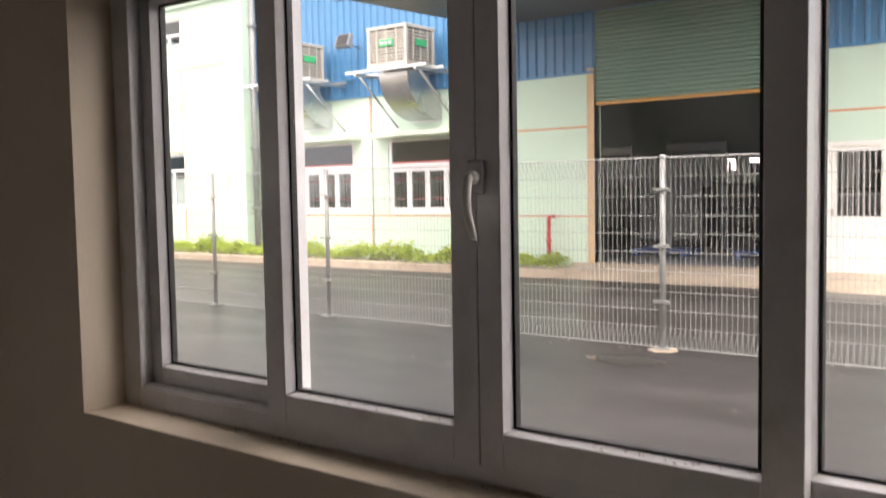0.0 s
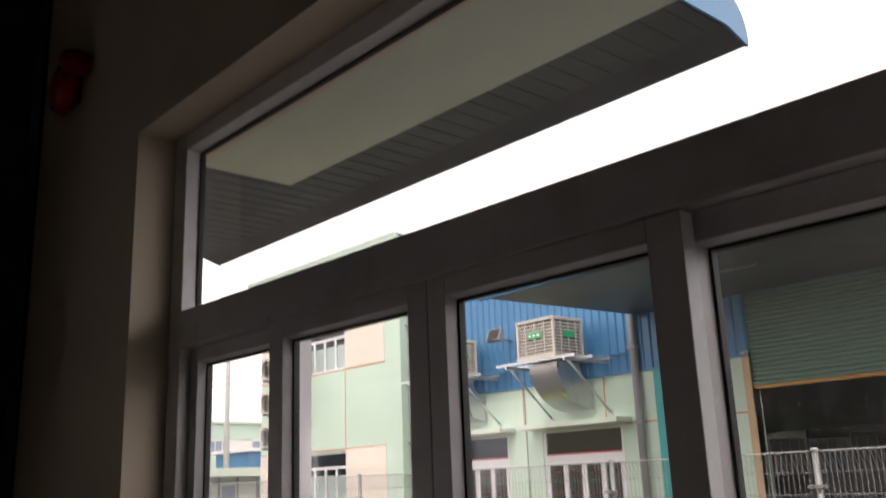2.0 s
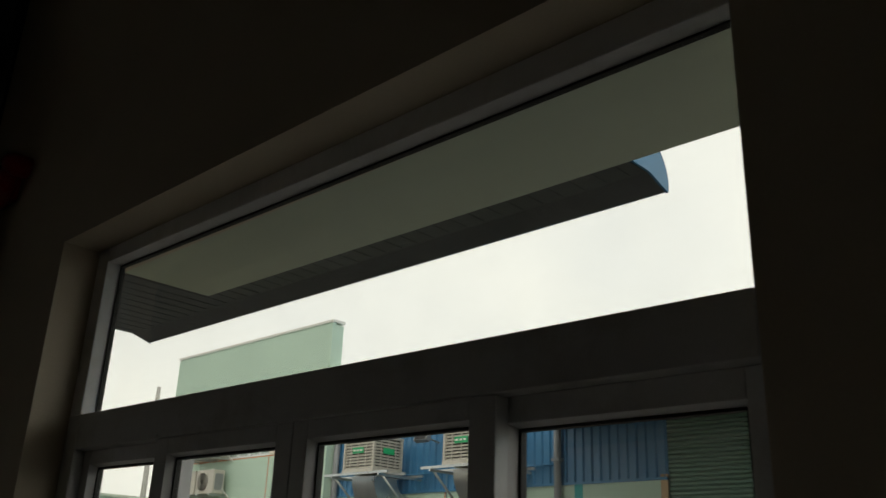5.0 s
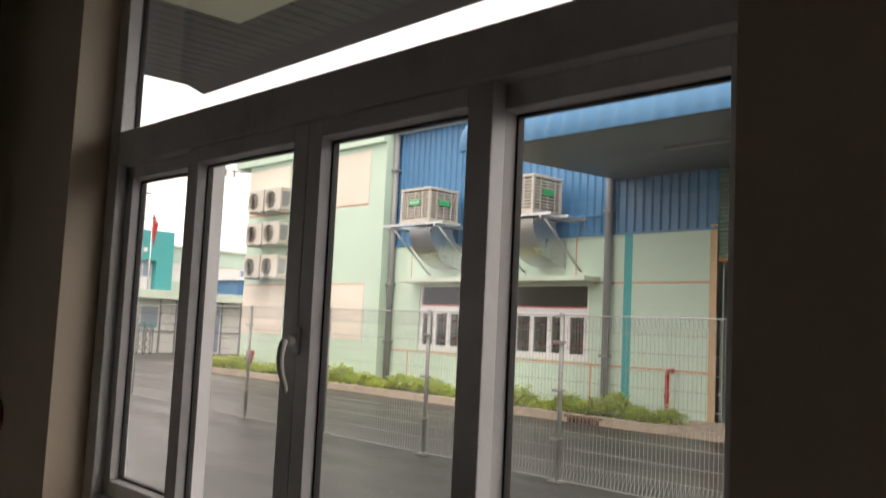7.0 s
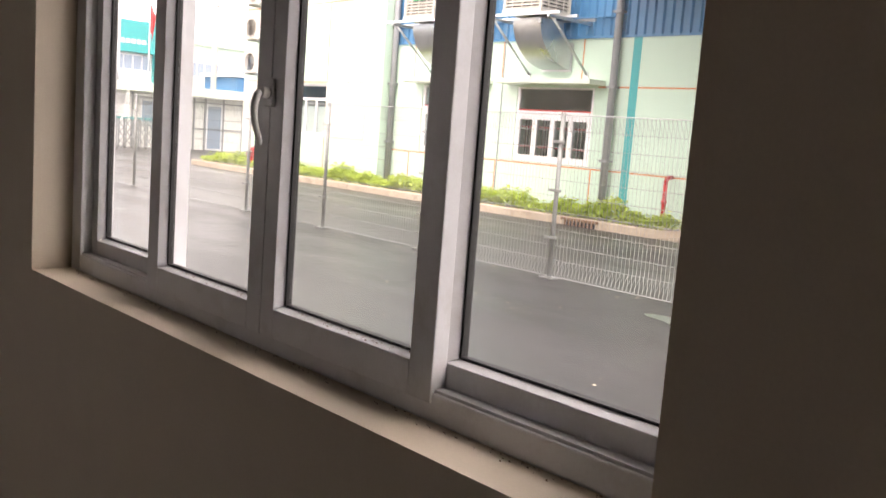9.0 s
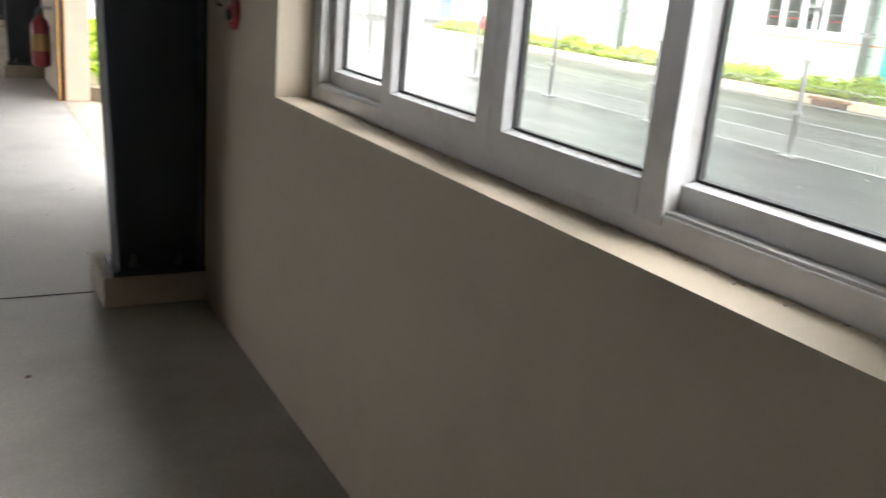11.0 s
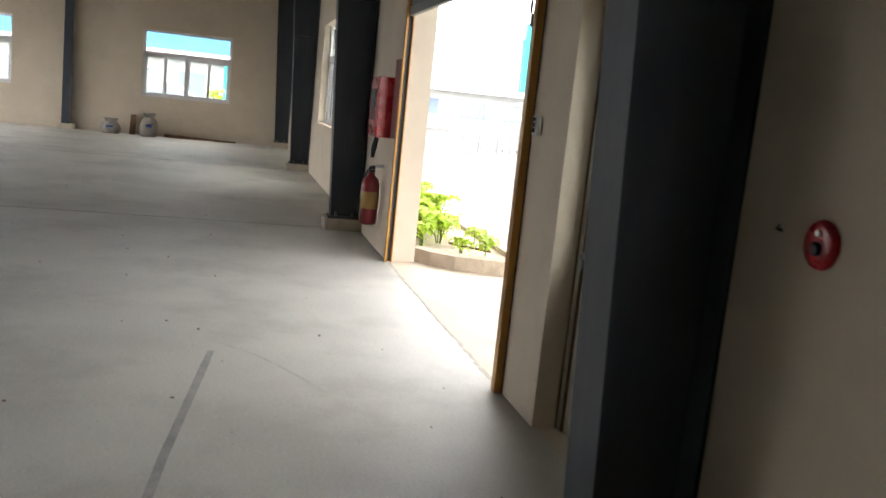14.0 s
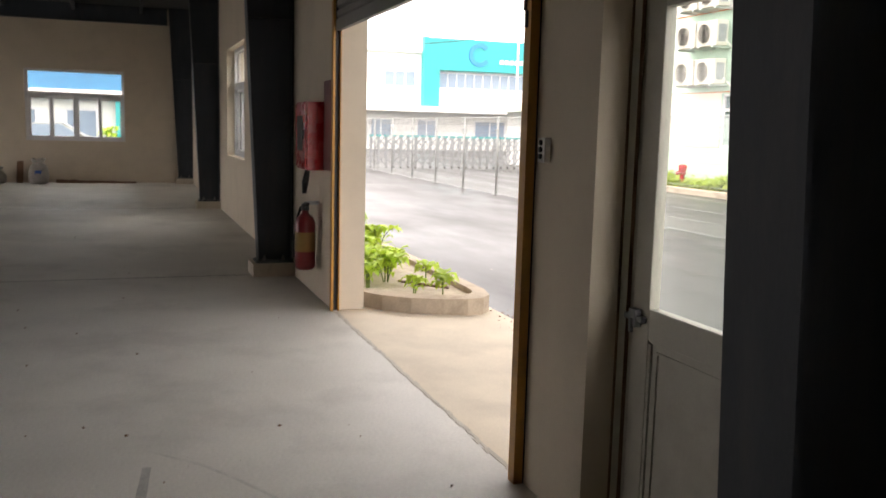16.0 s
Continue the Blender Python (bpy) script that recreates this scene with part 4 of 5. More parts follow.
part("outlet", tube((HX, HY, 0.5), (HX, HY - 0.18, 0.5), 0.05, seg=12), M_RED, hy)
part("outlet", tube((HX - 0.14, HY, 0.5), (HX + 0.14, HY, 0.5), 0.042, seg=12), M_RED, hy)

# shallow puddles left by the rain
def puddle(cx, cy, rx, ry, seed):
    r = random.Random(seed)
    bm = bmesh.new()
    ph = [r.uniform(0, 6.28) for _ in range(3)]
    bm.faces.new([bm.verts.new((cx + rx * (1 + 0.25 * math.sin(2 * a + ph[0]) + 0.15 * math.sin(5 * a + ph[1])) * math.cos(a), cy + ry * (1 + 0.3 * math.sin(3 * a + ph[2])) * math.sin(a), GZ + 0.004)) for a in [2 * math.pi * i / 40 for i in range(40)]])
    solid("puddle", bm, M_PUDDLE, "shallow rain puddle on the asphalt yard", "puddle", "puddles")


puddle(-1.5, 6.12, 0.3, 0.2, 1)


# ---- wire mesh fence along the road ----
FY = 6.80
fence = thing("mesh_fence", (-12, FY, 0), "galvanised welded wire mesh fence on round posts", "fence")
STEP = 2.235
FX = [-1.43 + STEP * i for i in range(-14, 6)]
FH = 1.80


def wire(bm, pts, r=0.0025):
    for p0, p1 in zip(pts, pts[1:]):
        add_tube(bm, p0, p1, r, seg=4, caps=False)


bm = bmesh.new()
n = 44
for i in range(n + 1):
    x = 0.03 + (STEP - 0.06) * i / n
    wire(bm, [(x, 0, 0.2), (x, -0.10, 0.03), (x, 0, 0.015), (x, 0, 1.824), (x, -0.10, 1.815), (x, 0, 1.642)], 0.0025)
for z, dy in [(0.015, 0), (0.03, -0.1), (0.2, 0), (0.365, 0), (0.546, 0), (0.738, 0), (0.92, 0), (1.097, 0), (1.27, 0), (1.452, 0), (1.642, 0), (1.815, -0.1), (1.824, 0)]:
    wire(bm, [(0.02, dy - 0.005, z), (STEP - 0.02, dy - 0.005, z)], 0.0034)
panel_me = mesh_of("wire_panel", bm, M_FENCE)
post_me = mesh_of("post", tube((0, 0, GZ), (0, 0, FH + 0.02), 0.027, seg=14), M_FENCE)
cap_me = mesh_of("post_cap", lathe([(0.034, 0), (0.034, 0.015), (0.02, 0.03)], (0, 0, FH + 0.02), 14), M_FENCE)
base_me = mesh_of("base_plate", boxes((-0.08, 0.08, -0.08, 0.08, GZ, GZ + 0.02), bev=0.003), M_FENCE)
pad_me = mesh_of("mortar_pad", lathe([(0.15, 0), (0.12, 0.012), (0.08, 0.016)], (0, 0, GZ), 11), M_KERB)
clamp_me = mesh_of("clamp", boxes((-0.085, 0.085, -0.046, -0.032, -0.016, 0.016), (-0.032, 0.032, -0.04, 0.04, -0.014, 0.014), bev=0.003), M_FENCE)


def placed(name, me, at, parent):
    ob = new(name, me)
    ob.parent = parent
    ob.matrix_parent_inverse = parent.matrix_basis.inverted()
    ob.matrix_basis = Matrix.Translation(at)
    return ob


for i, x in enumerate(FX):
    p = placed("post", post_me, (x, FY, 0), fence)
    for nm, me, z in (("post_cap", cap_me, 0), ("base_plate", base_me, 0), ("clamp", clamp_me, 0.45), ("clamp", clamp_me, 0.98), ("clamp", clamp_me, 1.52)):
        placed(nm, me, (x, FY, z), fence)
    if abs(x + 1.43) < 0.1:
        placed("mortar_pad", pad_me, (x, FY, 0), fence)
    if i < len(FX) - 1:
        placed("wire_panel", panel_me, (x, FY, 0), fence)

M_EMBLEM = mat("pale_blue_emblem", (0.03, 0.25, 0.55), 0.5)
# ---- office building far down the road ----
OX = -62.0
off = thing("office_building", (OX, 24, 0), "white office building with a teal sign portal", "building", kind="structure")
OWS = [(16.0, 18.3), (20.1, 28.4), (31.5, 34.0), (36.0, 39.0)]
bm = bmesh.new()
add_box(bm, OX - 10, OX, 6, 50, -0.1, 2.6)
add_box(bm, OX - 10, OX - 0.01, 6, 50, 2.6, 6.9)
part("wall", bm, M_OFFICE, off)
part("wall_panel", boxes((OX, OX + 0.03, 29.8, 50, 2.7, 4.3), (OX, OX + 0.03, 29.8, 50, 5.7, 6.9)), M_MINT, off, "mint painted band")
part("canopy_slab", boxes((OX, OX + 1.6, 10, 30, 2.7, 3.1)), M_OFFICE, off)
part("roof", boxes((OX - 10.2, OX + 0.2, 5.8, 50.2, 6.9, 7.1)), M_SOFFIT, off)
for y0, y1 in OWS:
    w = part("window", boxes((OX, OX + 0.06, y0, y1, 4.45, 4.53), (OX, OX + 0.06, y0, y1, 5.55, 5.63), *[(OX, OX + 0.06, y0 + k * (y1 - y0) / max(1, round((y1 - y0) / 0.7)) - 0.04, y0 + k * (y1 - y0) / max(1, round((y1 - y0) / 0.7)) + 0.04, 4.53, 5.55) for k in range(round((y1 - y0) / 0.7) + 1)]), M_UPVC, off)
    part("pane", boxes((OX, OX + 0.02, y0, y1, 4.53, 5.55)), M_BLUEGLASS, w)
for y0, y1 in [(11, 13), (15, 16.6), (18.5, 20), (23, 25.5), (33, 36)]:
    w = part("window", boxes((OX, OX + 0.05, y0, y1, 0.9, 0.98), (OX, OX + 0.05, y0, y1, 2.1, 2.18), (OX, OX + 0.05, y0, y0 + 0.08, 0.98, 2.1), (OX, OX + 0.05, y1 - 0.08, y1, 0.98, 2.1), (OX, OX + 0.05, (y0 + y1) / 2 - 0.04, (y0 + y1) / 2 + 0.04, 0.98, 2.1)), M_UPVC, off)
    part("pane", boxes((OX, OX + 0.02, y0, y1, 0.98, 2.1)), M_BLUEGLASS, w)
sign = part("sign_portal", boxes((OX + 0.05, OX + 0.7, 18.75, 19.95, 2.9, 5.75), (OX + 0.05, OX + 0.7, 28.5, 29.8, 2.9, 5.75), (OX + 0.05, OX + 0.7, 18.75, 29.8, 5.75, 8.0)), M_TEAL, off, "teal sign portal with a ring emblem")
bm = bmesh.new()
for i in range(20):
    a0, a1 = radians(40 + 285 * i / 20), radians(40 + 285 * (i + 1) / 20)
    q = [(x, 23.0 + r * math.cos(a), 6.95 + r * math.sin(a)) for x in (OX + 0.7, OX + 0.76) for a, r in ((a0, 0.55), (a0, 0.85), (a1, 0.85), (a1, 0.55))]
    v = [bm.verts.new(c) for c in q]
    for f in ((4, 5, 6, 7), (0, 1, 5, 4), (1, 2, 6, 5), (2, 3, 7, 6), (3, 0, 4, 7)):
        bm.faces.new([v[j] for j in f])
bmesh.ops.recalc_face_normals(bm, faces=bm.faces)
part("emblem", bm, M_EMBLEM, sign)
part("lettering", boxes(*[(OX + 0.7, OX + 0.73, 24.6 + i * 0.4, 24.9 + i * 0.4, 6.35, 6.65) for i in range(8)]), M_OFFICE, sign)

gh = thing("guard_house", (-36, 17.8, 0), "white flat-roofed guard house with a mint canopy", "building", kind="structure")
part("wall", boxes((-38, -34.6, 15.2, 20.6, -0.1, 2.35)), M_OFFICE, gh)
part("roof", boxes((-38.6, -33.8, 14.4, 21.4, 2.35, 2.72)), M_SOFFIT, gh)
for y0, y1, z0, z1 in [(15.6, 16.5, 1.0, 2.05), (18.7, 19.5, GZ, 2.05)]:
    w = part("window", boxes((-34.6, -34.54, y0, y1, z0, z1)), M_UPVC, gh)
    part("pane", boxes((-34.54, -34.53, y0 + 0.08, y1 - 0.08, z0 + 0.08, z1 - 0.08)), M_BLUEGLASS, w)
part("glazing_bar", boxes(*[(-34.6, -34.52, y - 0.03, y + 0.03, GZ, 2.3) for y in (15.25, 16.55, 17.3, 18.1, 18.65, 19.55, 20.55)], (-34.6, -34.53, 15.2, 20.6, 0.9, 0.96), (-34.6, -34.53, 15.2, 20.6, 2.08, 2.14)), M_PIPE, gh)
part("wall", boxes((-41, -36, 21.7, 23.5, -0.1, 2.3)), M_TEAL, gh)
for y in (14.7, 17.2, 21.1):
    part("canopy_post", boxes((-34.1, -33.95, y, y + 0.15, GZ, 2.35)), M_OFFICE, gh)

bb = thing("blue_shed", (-46, 27, 0), "blue metal shed behind the guard house", "building", kind="structure")
part("wall", boxes((-50, -46, 26.6, 31, -0.1, 4.0)), M_BLUE, bb)
part("roof", boxes((-50.3, -45.8, 26.4, 31.2, 4.0, 4.2)), M_OFFICE, bb)

gate = thing("folding_gate", (-32.6, 10.5, GZ), "stainless folding lattice gate across the entrance", "gate")
ys = [7.2 + 0.30 * i for i in range(28)]
for i, y in enumerate(ys):
    part("upright", boxes((-32.72, -32.66, y, y + 0.04, GZ + 0.06, 1.18), (-32.52, -32.46, y, y + 0.04, GZ + 0.06, 1.18)), M_PIPE, gate)
    part("cap", boxes((-32.74, -32.44, y - 0.05, y + 0.09, 1.18, 1.25)), M_TEAL, gate)
    part("wheel", tube((-32.6, y - 0.01, GZ + 0.05), (-32.6, y + 0.05, GZ + 0.05), 0.05, seg=10), M_BLACK, gate)
for y0, y1 in zip(ys, ys[1:]):
    bm = bmesh.new()
    for z0 in (0.12, 0.47, 0.82):
        add_tube(bm, (-32.69, y0, z0), (-32.69, y1, z0 + 0.34), 0.02, seg=4)
        add_tube(bm, (-32.69, y1, z0), (-32.69, y0, z0 + 0.34), 0.02, seg=4)
    part("lattice", bm, M_PIPE, gate)

fp = thing("flag_pole", (-59, 26.9, 0), "steel flag pole with a limp red flag", "flag pole")
part("pole", tube((-59, 26.9, GZ), (-59, 26.9, 9.2), 0.06, 0.035, seg=10), M_GALV, fp)
bm = bmesh.new()
rows = []
for i in range(8):
    u = i / 7
    rows.append([bm.verts.new((-59 + 0.12 * math.sin(5 * u + v), 26.9 + 0.5 * u * (0.5 + 0.5 * v), 9.0 - 1.8 * (1 - v) - 0.7 * u)) for v in (0, 0.33, 0.66, 1)])
for a, b in zip(rows, rows[1:]):
    for k in range(3):
        bm.faces.new((a[k], a[k + 1], b[k + 1], b[k]))
part("flag", bm, M_RED, fp, "limp red flag")

up = thing("utility_pole", (-38.9, 21.3, 0), "grey concrete utility pole with crossarm and wires", "utility pole")
part("pole", tube((-38.9, 21.3, GZ), (-38.9, 21.3, 10.6), 0.17, 0.1, seg=14), M_CONC_POLE, up)
part("crossarm", boxes((-38.96, -38.84, 20.7, 22.2, 9.0, 9.1)), M_GALV, up)
for y in (20.8, 21.6, 22.1):
    part("insulator", lathe([(0.05, 0), (0.07, 0.06), (0.04, 0.14), (0.06, 0.2), (0.02, 0.26)], (-38.9, y, 9.1), 10), M_BROWN, up)
for k, (y, z) in enumerate(((20.8, 9.3), (21.6, 9.3), (22.1, 9.3), (21.2, 7.4), (21.2, 7.0))):
    bm = bmesh.new()
    for sgn in (-1, 1):
        last = None
        for i in range(11):
            u = i / 10
            p = (-38.9 + sgn * 30 * u, y + 16 * u * sgn, z - 3.0 * (u - u * u) + 0.4 * u)
            if last:
                add_tube(bm, last, p, 0.018, seg=4, caps=False)
            last = p
    part("wire", bm, M_BLACK, up)
sl = thing("street_lamp", (-50, 21.0, 0), "grey street lamp with a curved arm", "street lamp")
part("pole", tube((-50, 21.0, GZ), (-50, 21.0, 8.7), 0.09, 0.05, seg=10), M_GALV, sl)
part("arm", tube((-50, 21.0, 8.6), (-50, 22.0, 9.1), 0.035, seg=8), M_GALV, sl)
part("head", boxes((-50.12, -49.88, 21.9, 22.6, 9.06, 9.18), bev=0.03), M_PIPE, sl)

# low buildings seen through the end wall's windows
nb = thing("neighbour_shed", (-36, -6, 0), "white shed with blue roof beyond the end wall", "building", kind="structure")
part("wall", boxes((-46, -36, -22, -1.0, -0.1, 2.3)), M_OFFICE, nb)
part("roof", boxes((-46.3, -35.6, -22.3, -0.6, 2.3, 4.6)), M_BLUE, nb)
part("gutter", boxes((-35.6, -35.5, -22.3, -0.6, 2.28, 2.62)), M_OFFICE, nb)
for k in range(9):
    w = part("door", boxes((-36, -35.96, -20.5 + k * 2.1, -19.3 + k * 2.1, GZ, 1.95)), M_UPVC, nb)
    part("pane", boxes((-35.96, -35.95, -20.4 + k * 2.1, -19.4 + k * 2.1, 0.9, 1.85)), M_BLUEGLASS, w)
part("post", boxes((-35.95, -35.6, -1.9, -1.2, -0.1, 2.3)), M_TEAL, nb)
car = thing("parked_car", (-33.5, -4.6, GZ), "silver parked hatchback outside the end windows", "car")
part("body", prism([(-6.6, 0.28), (-6.65, 0.62), (-6.4, 0.82), (-5.6, 0.92), (-5.0, 1.36), (-3.6, 1.42), (-2.9, 0.98), (-2.55, 0.9), (-2.5, 0.3)], "x", -34.3, -32.7), M_GALV, car)
part("window", prism([(-5.5, 0.94), (-4.95, 1.31), (-3.65, 1.36), (-3.05, 0.96)], "x", -32.7, -32.69), M_BLUEGLASS, car)
for y in (-5.8, -3.3):
    for x in (-34.25, -32.9):
        w = part("wheel", tube((x, y, 0.27), (x + 0.18, y, 0.27), 0.29, seg=18), M_BLACK, car)
        part("rim", tube((x - 0.005, y, 0.27), (x + 0.185, y, 0.27), 0.18, seg=14), M_ALU, w)


# ---- interior: steel columns on plinths ----
def steel_column(x, off=0.19, w=0.10):
    """Tapered H column; x is the face of its plinth on the window side."""
    c = thing("steel_column", (x - 0.2, -0.2, 0), "dark grey tapered steel H column on a painted plinth", "column", "columns along the wall", "structure")
    xm = x - off
    top = CEIL
    d0, d1 = 0.35, 0.53
    part("plinth", boxes((x - 0.38, x, -0.42, -0.001, 0, 0.13), bev=0.008), M_PLINTH, c, "beige painted plinth")
    bmf = prism([(-d0, 0.13), (-d1, top), (-d1 + 0.014, top), (-d0 + 0.014, 0.13)], "x", xm - w, xm + w)
    part("flange", bmf, M_STEEL, c)
    part("flange", boxes((xm - w, xm + w, -0.018, -0.004, 0.13, top)), M_STEEL, c)
    part("web", prism([(-d0 + 0.014, 0.13), (-d1 + 0.014, top), (-0.018, top), (-0.018, 0.13)], "x", xm - 0.005, xm + 0.005), M_STEEL, c)
    part("base_plate", boxes((xm - 0.13, xm + 0.13, -d0 - 0.03, -0.004, 0.13, 0.15)), M_STEEL, c)
    for bx in (-0.06, 0.06):
        for by in (-0.29, -0.1):
            b = part("anchor_bolt", tube((xm + bx, by, 0.15), (xm + bx, by, 0.2), 0.011, seg=8), M_PIPE, c)
            part("nut", tube((xm + bx, by, 0.15), (xm + bx, by, 0.172), 0.02, seg=6), M_PIPE, b)
    part("stiffener", boxes((xm - w, xm + w, -0.45, -0.018, 2.55, 2.562)), M_STEEL, c)
    return c


steel_column(-0.86, 0.138, 0.115)
for x in (-8.44, -15.85, -22.55):
    steel_column(x)
ec = thing("end_column", (END + 0.12, -5.55, 0), "dark grey steel column against the end wall", "column", "", "structure")
part("web", boxes((END + 0.002, END + 0.22, -5.56, -5.545, 0.13, CEIL)), M_STEEL, ec)
part("flange", boxes((END + 0.22, END + 0.232, -5.66, -5.45, 0.13, CEIL)), M_STEEL, ec)
part("plinth", boxes((END + 0.001, END + 0.3, -5.75, -5.36, 0, 0.13), bev=0.008), M_PLINTH, ec)
# roof beams
for x in (-0.998, -8.63, -16.04):
    rb = thing("roof_beam", (x, -7, CEIL), "dark grey steel roof beam across the hall", "beam", "roof beams", "structure")
    part("flange", boxes((x - 0.1, x + 0.1, SOUTH, -0.54, CEIL - 0.5, CEIL - 0.486)), M_STEEL, rb)
    part("web", boxes((x - 0.005, x + 0.005, SOUTH, -0.54, CEIL - 0.486, CEIL)), M_STEEL, rb)
eb = thing("end_beam", (END + 0.1, -7, CEIL - 0.4), "dark grey steel beam over the end wall", "beam", "", "structure")
part("flange", boxes((END + 0.002, END + 0.2, SOUTH, -0.56, CEIL - 0.40, CEIL - 0.386)), M_STEEL, eb)
part("web", boxes((END + 0.09, END + 0.105, SOUTH, -0.56, CEIL - 0.386, CEIL)), M_STEEL, eb)
for k in range(9):
    solid("purlin", boxes((END, EAST, -1.2 - k * 1.5, -1.14 - k * 1.5, CEIL - 0.16, CEIL - 0.002)), M_STEEL, "dark steel purlin under the roof", "purlin", "purlins", "structure")

# ---- doorway with raised roller shutter ----
sh = thing("roller_shutter", (-4.78, 0.12, 2.28), "grey roller shutter raised in its guides", "shutter")
for i in range(13):
    z = 2.36 + i * 0.08
    part("slat", prism([(0.02, z), (0.004, z + 0.02), (0.004, z + 0.058), (0.02, z + 0.078), (0.03, z + 0.078), (0.03, z)], "x", -6.66, -2.945), M_SHUT_DARK, sh)
part("bottom_bar", boxes((-6.66, -2.945, -0.003, 0.036, 2.27, 2.358), bev=0.004), M_SHUT_DARK, sh)
for x0, x1, yf in ((-6.715, -6.655, -0.024), (-2.962, -2.902, -0.047)):
    part("guide", boxes((x0, x1, yf, -0.004 if yf > -0.03 else -0.006, 0, 3.3), (x0, x1, 0.037, 0.046, 0, 3.3), bev=0.002), M_ORANGE, sh, "orange enamelled guide channel")
    part("guide_back", boxes((x0, x0 + 0.01, -0.003, 0.036, 0, 3.3) if x0 < -5 else (x1 - 0.01, x1, -0.005, 0.036, 0, 3.3)), M_BLACK, sh)
solid("lintel_cover", boxes((-6.9, -2.66, -0.34, -0.002, 3.05, 3.55), bev=0.01), M_SHUT_DARK, "grey sheet-metal shutter box above the doorway", "shutter box")
ch = thing("hoist_chain", (-2.87, -0.09, 1.95), "dark hoist chain hanging by the doorway", "chain")
for i in range(18):
    z = 3.05 - i * 0.064
    cx = -2.87 + 0.012 * math.sin(i * 1.3)
    part("link", boxes((cx - 0.007, cx + 0.007, -0.100 + 0.012 * (i % 2), -0.086 + 0.012 * (i % 2), z - 0.034, z + 0.034), bev=0.004), M_BLACK, ch)

# ---- half-glazed side door ----
sd = thing("door_1", (-1.9, 0.12, 0), "cream half-glazed metal door, shut, with a dark bolt", "door", kind="structure")
x0, x1 = PDOOR[0], PDOOR[1]
part("door_frame", boxes((x0, x0 + 0.055, 0.125, 0.19, 0, 2.12), (x1 - 0.055, x1, 0.125, 0.19, 0, 2.12), (x0 + 0.055, x1 - 0.055, 0.125, 0.19, 2.06, 2.12), bev=0.005), M_DOORCREAM, sd)
part("rebate", boxes((x0 + 0.055, x0 + 0.075, 0.14, 0.188, 0, 2.06), (x1 - 0.075, x1 - 0.055, 0.14, 0.188, 0, 2.06)), M_DOORCREAM, sd)
part("seal", boxes((x0, x0 + 0.007, 0.117, 0.1245, 0, 2.12), (x0 + 0.0555, x0 + 0.0565, 0.124, 0.14, 0, 2.06), (x0 + 0.0755, x0 + 0.0795, 0.139, 0.15, 0, 2.05)), M_BROWN, sd, "thin dark brown strips along the door gaps")
lf = part("leaf", boxes((x0 + 0.08, x0 + 0.19, 0.135, 0.178, 0.01, 2.05), (x1 - 0.19, x1 - 0.08, 0.135, 0.178, 0.01, 2.05), (x0 + 0.19, x1 - 0.19, 0.135, 0.178, 1.95, 2.05),
                        (x0 + 0.19, x1 - 0.19, 0.135, 0.178, 0.79, 0.905), (x0 + 0.19, x1 - 0.19, 0.135, 0.178, 0.01, 0.14), bev=0.005), M_DOORCREAM, sd)
part("panel", boxes((x0 + 0.19, x1 - 0.19, 0.147, 0.168, 0.14, 0.79)), M_DOORCREAM, lf)
p = part("pane", boxes((x0 + 0.19, x1 - 0.19, 0.153, 0.159, 0.905, 1.95)), M_GLASS, lf)
p.visible_shadow = False
part("bolt", boxes((x0 + 0.06, x0 + 0.18, 0.112, 0.134, 0.85, 0.872), (x0 + 0.10, x0 + 0.145, 0.106, 0.134, 0.83, 0.895), (x0 + 0.115, x0 + 0.13, 0.098, 0.112, 0.81, 0.86), bev=0.003), M_PIPE, lf, "dark metal slide bolt")
part("moulding", boxes((x0 + 0.19, x0 + 0.205, 0.14, 0.15, 0.15, 0.78), (x0 + 0.235, x0 + 0.245, 0.142, 0.15, 0.17, 0.76), (x0 + 0.245, x1 - 0.245, 0.142, 0.15, 0.75, 0.76)), M_DOORCREAM, lf)

# ---- fixtures on the wall ----
turn_out = Matrix.Rotation(radians(90), 4, "X")
bell = thing("alarm_call_point", (-0.487, 0, 1.235), "round red fire alarm call point on the wall", "fire alarm")
part("base", lathe([(0.075, 0), (0.078, 0.008), (0.073, 0.018), (0.05, 0.022), (0.02, 0.023)], (-0.487, -0.001, 1.235), 32, turn_out), M_RED, bell)
part("button", lathe([(0.022, 0.0), (0.022, 0.012), (0.015, 0.016)], (-0.487, -0.023, 1.222), 20, turn_out), M_BLACK, bell)
part("lamp", lathe([(0.012, 0.0), (0.010, 0.008)], (-0.487, -0.023, 1.27), 14, turn_out), M_ALU, bell)
wi = thing("cable_stub", (-0.67, 0, 1.25), "black cable end poking from the wall", "cable")
bm = bmesh.new()
add_tube(bm, (-0.675, 0.0, 1.245), (-0.67, -0.02, 1.25), 0.005, seg=6)
add_tube(bm, (-0.67, -0.02, 1.25), (-0.655, -0.025, 1.262), 0.004, seg=6)
part("cable", bm, M_BLACK, wi)
bell.matrix_basis = Matrix.Translation((-0.487, 0, 1.235)) @ Matrix.Scale(0.86, 4)
sb = thing("alarm_sounder", (-0.53, 0, 3.06), "red fire alarm bell with a side lamp, high on the wall", "fire alarm")
part("gong", lathe([(0.085, 0.02), (0.095, 0.035), (0.085, 0.06), (0.05, 0.075), (0.015, 0.08)], (-0.56, -0.001, 3.04), 28, turn_out), M_RED, sb)
part("backbox", boxes((-0.62, -0.50, -0.022, -0.001, 2.98, 3.10), bev=0.005), M_RED, sb)
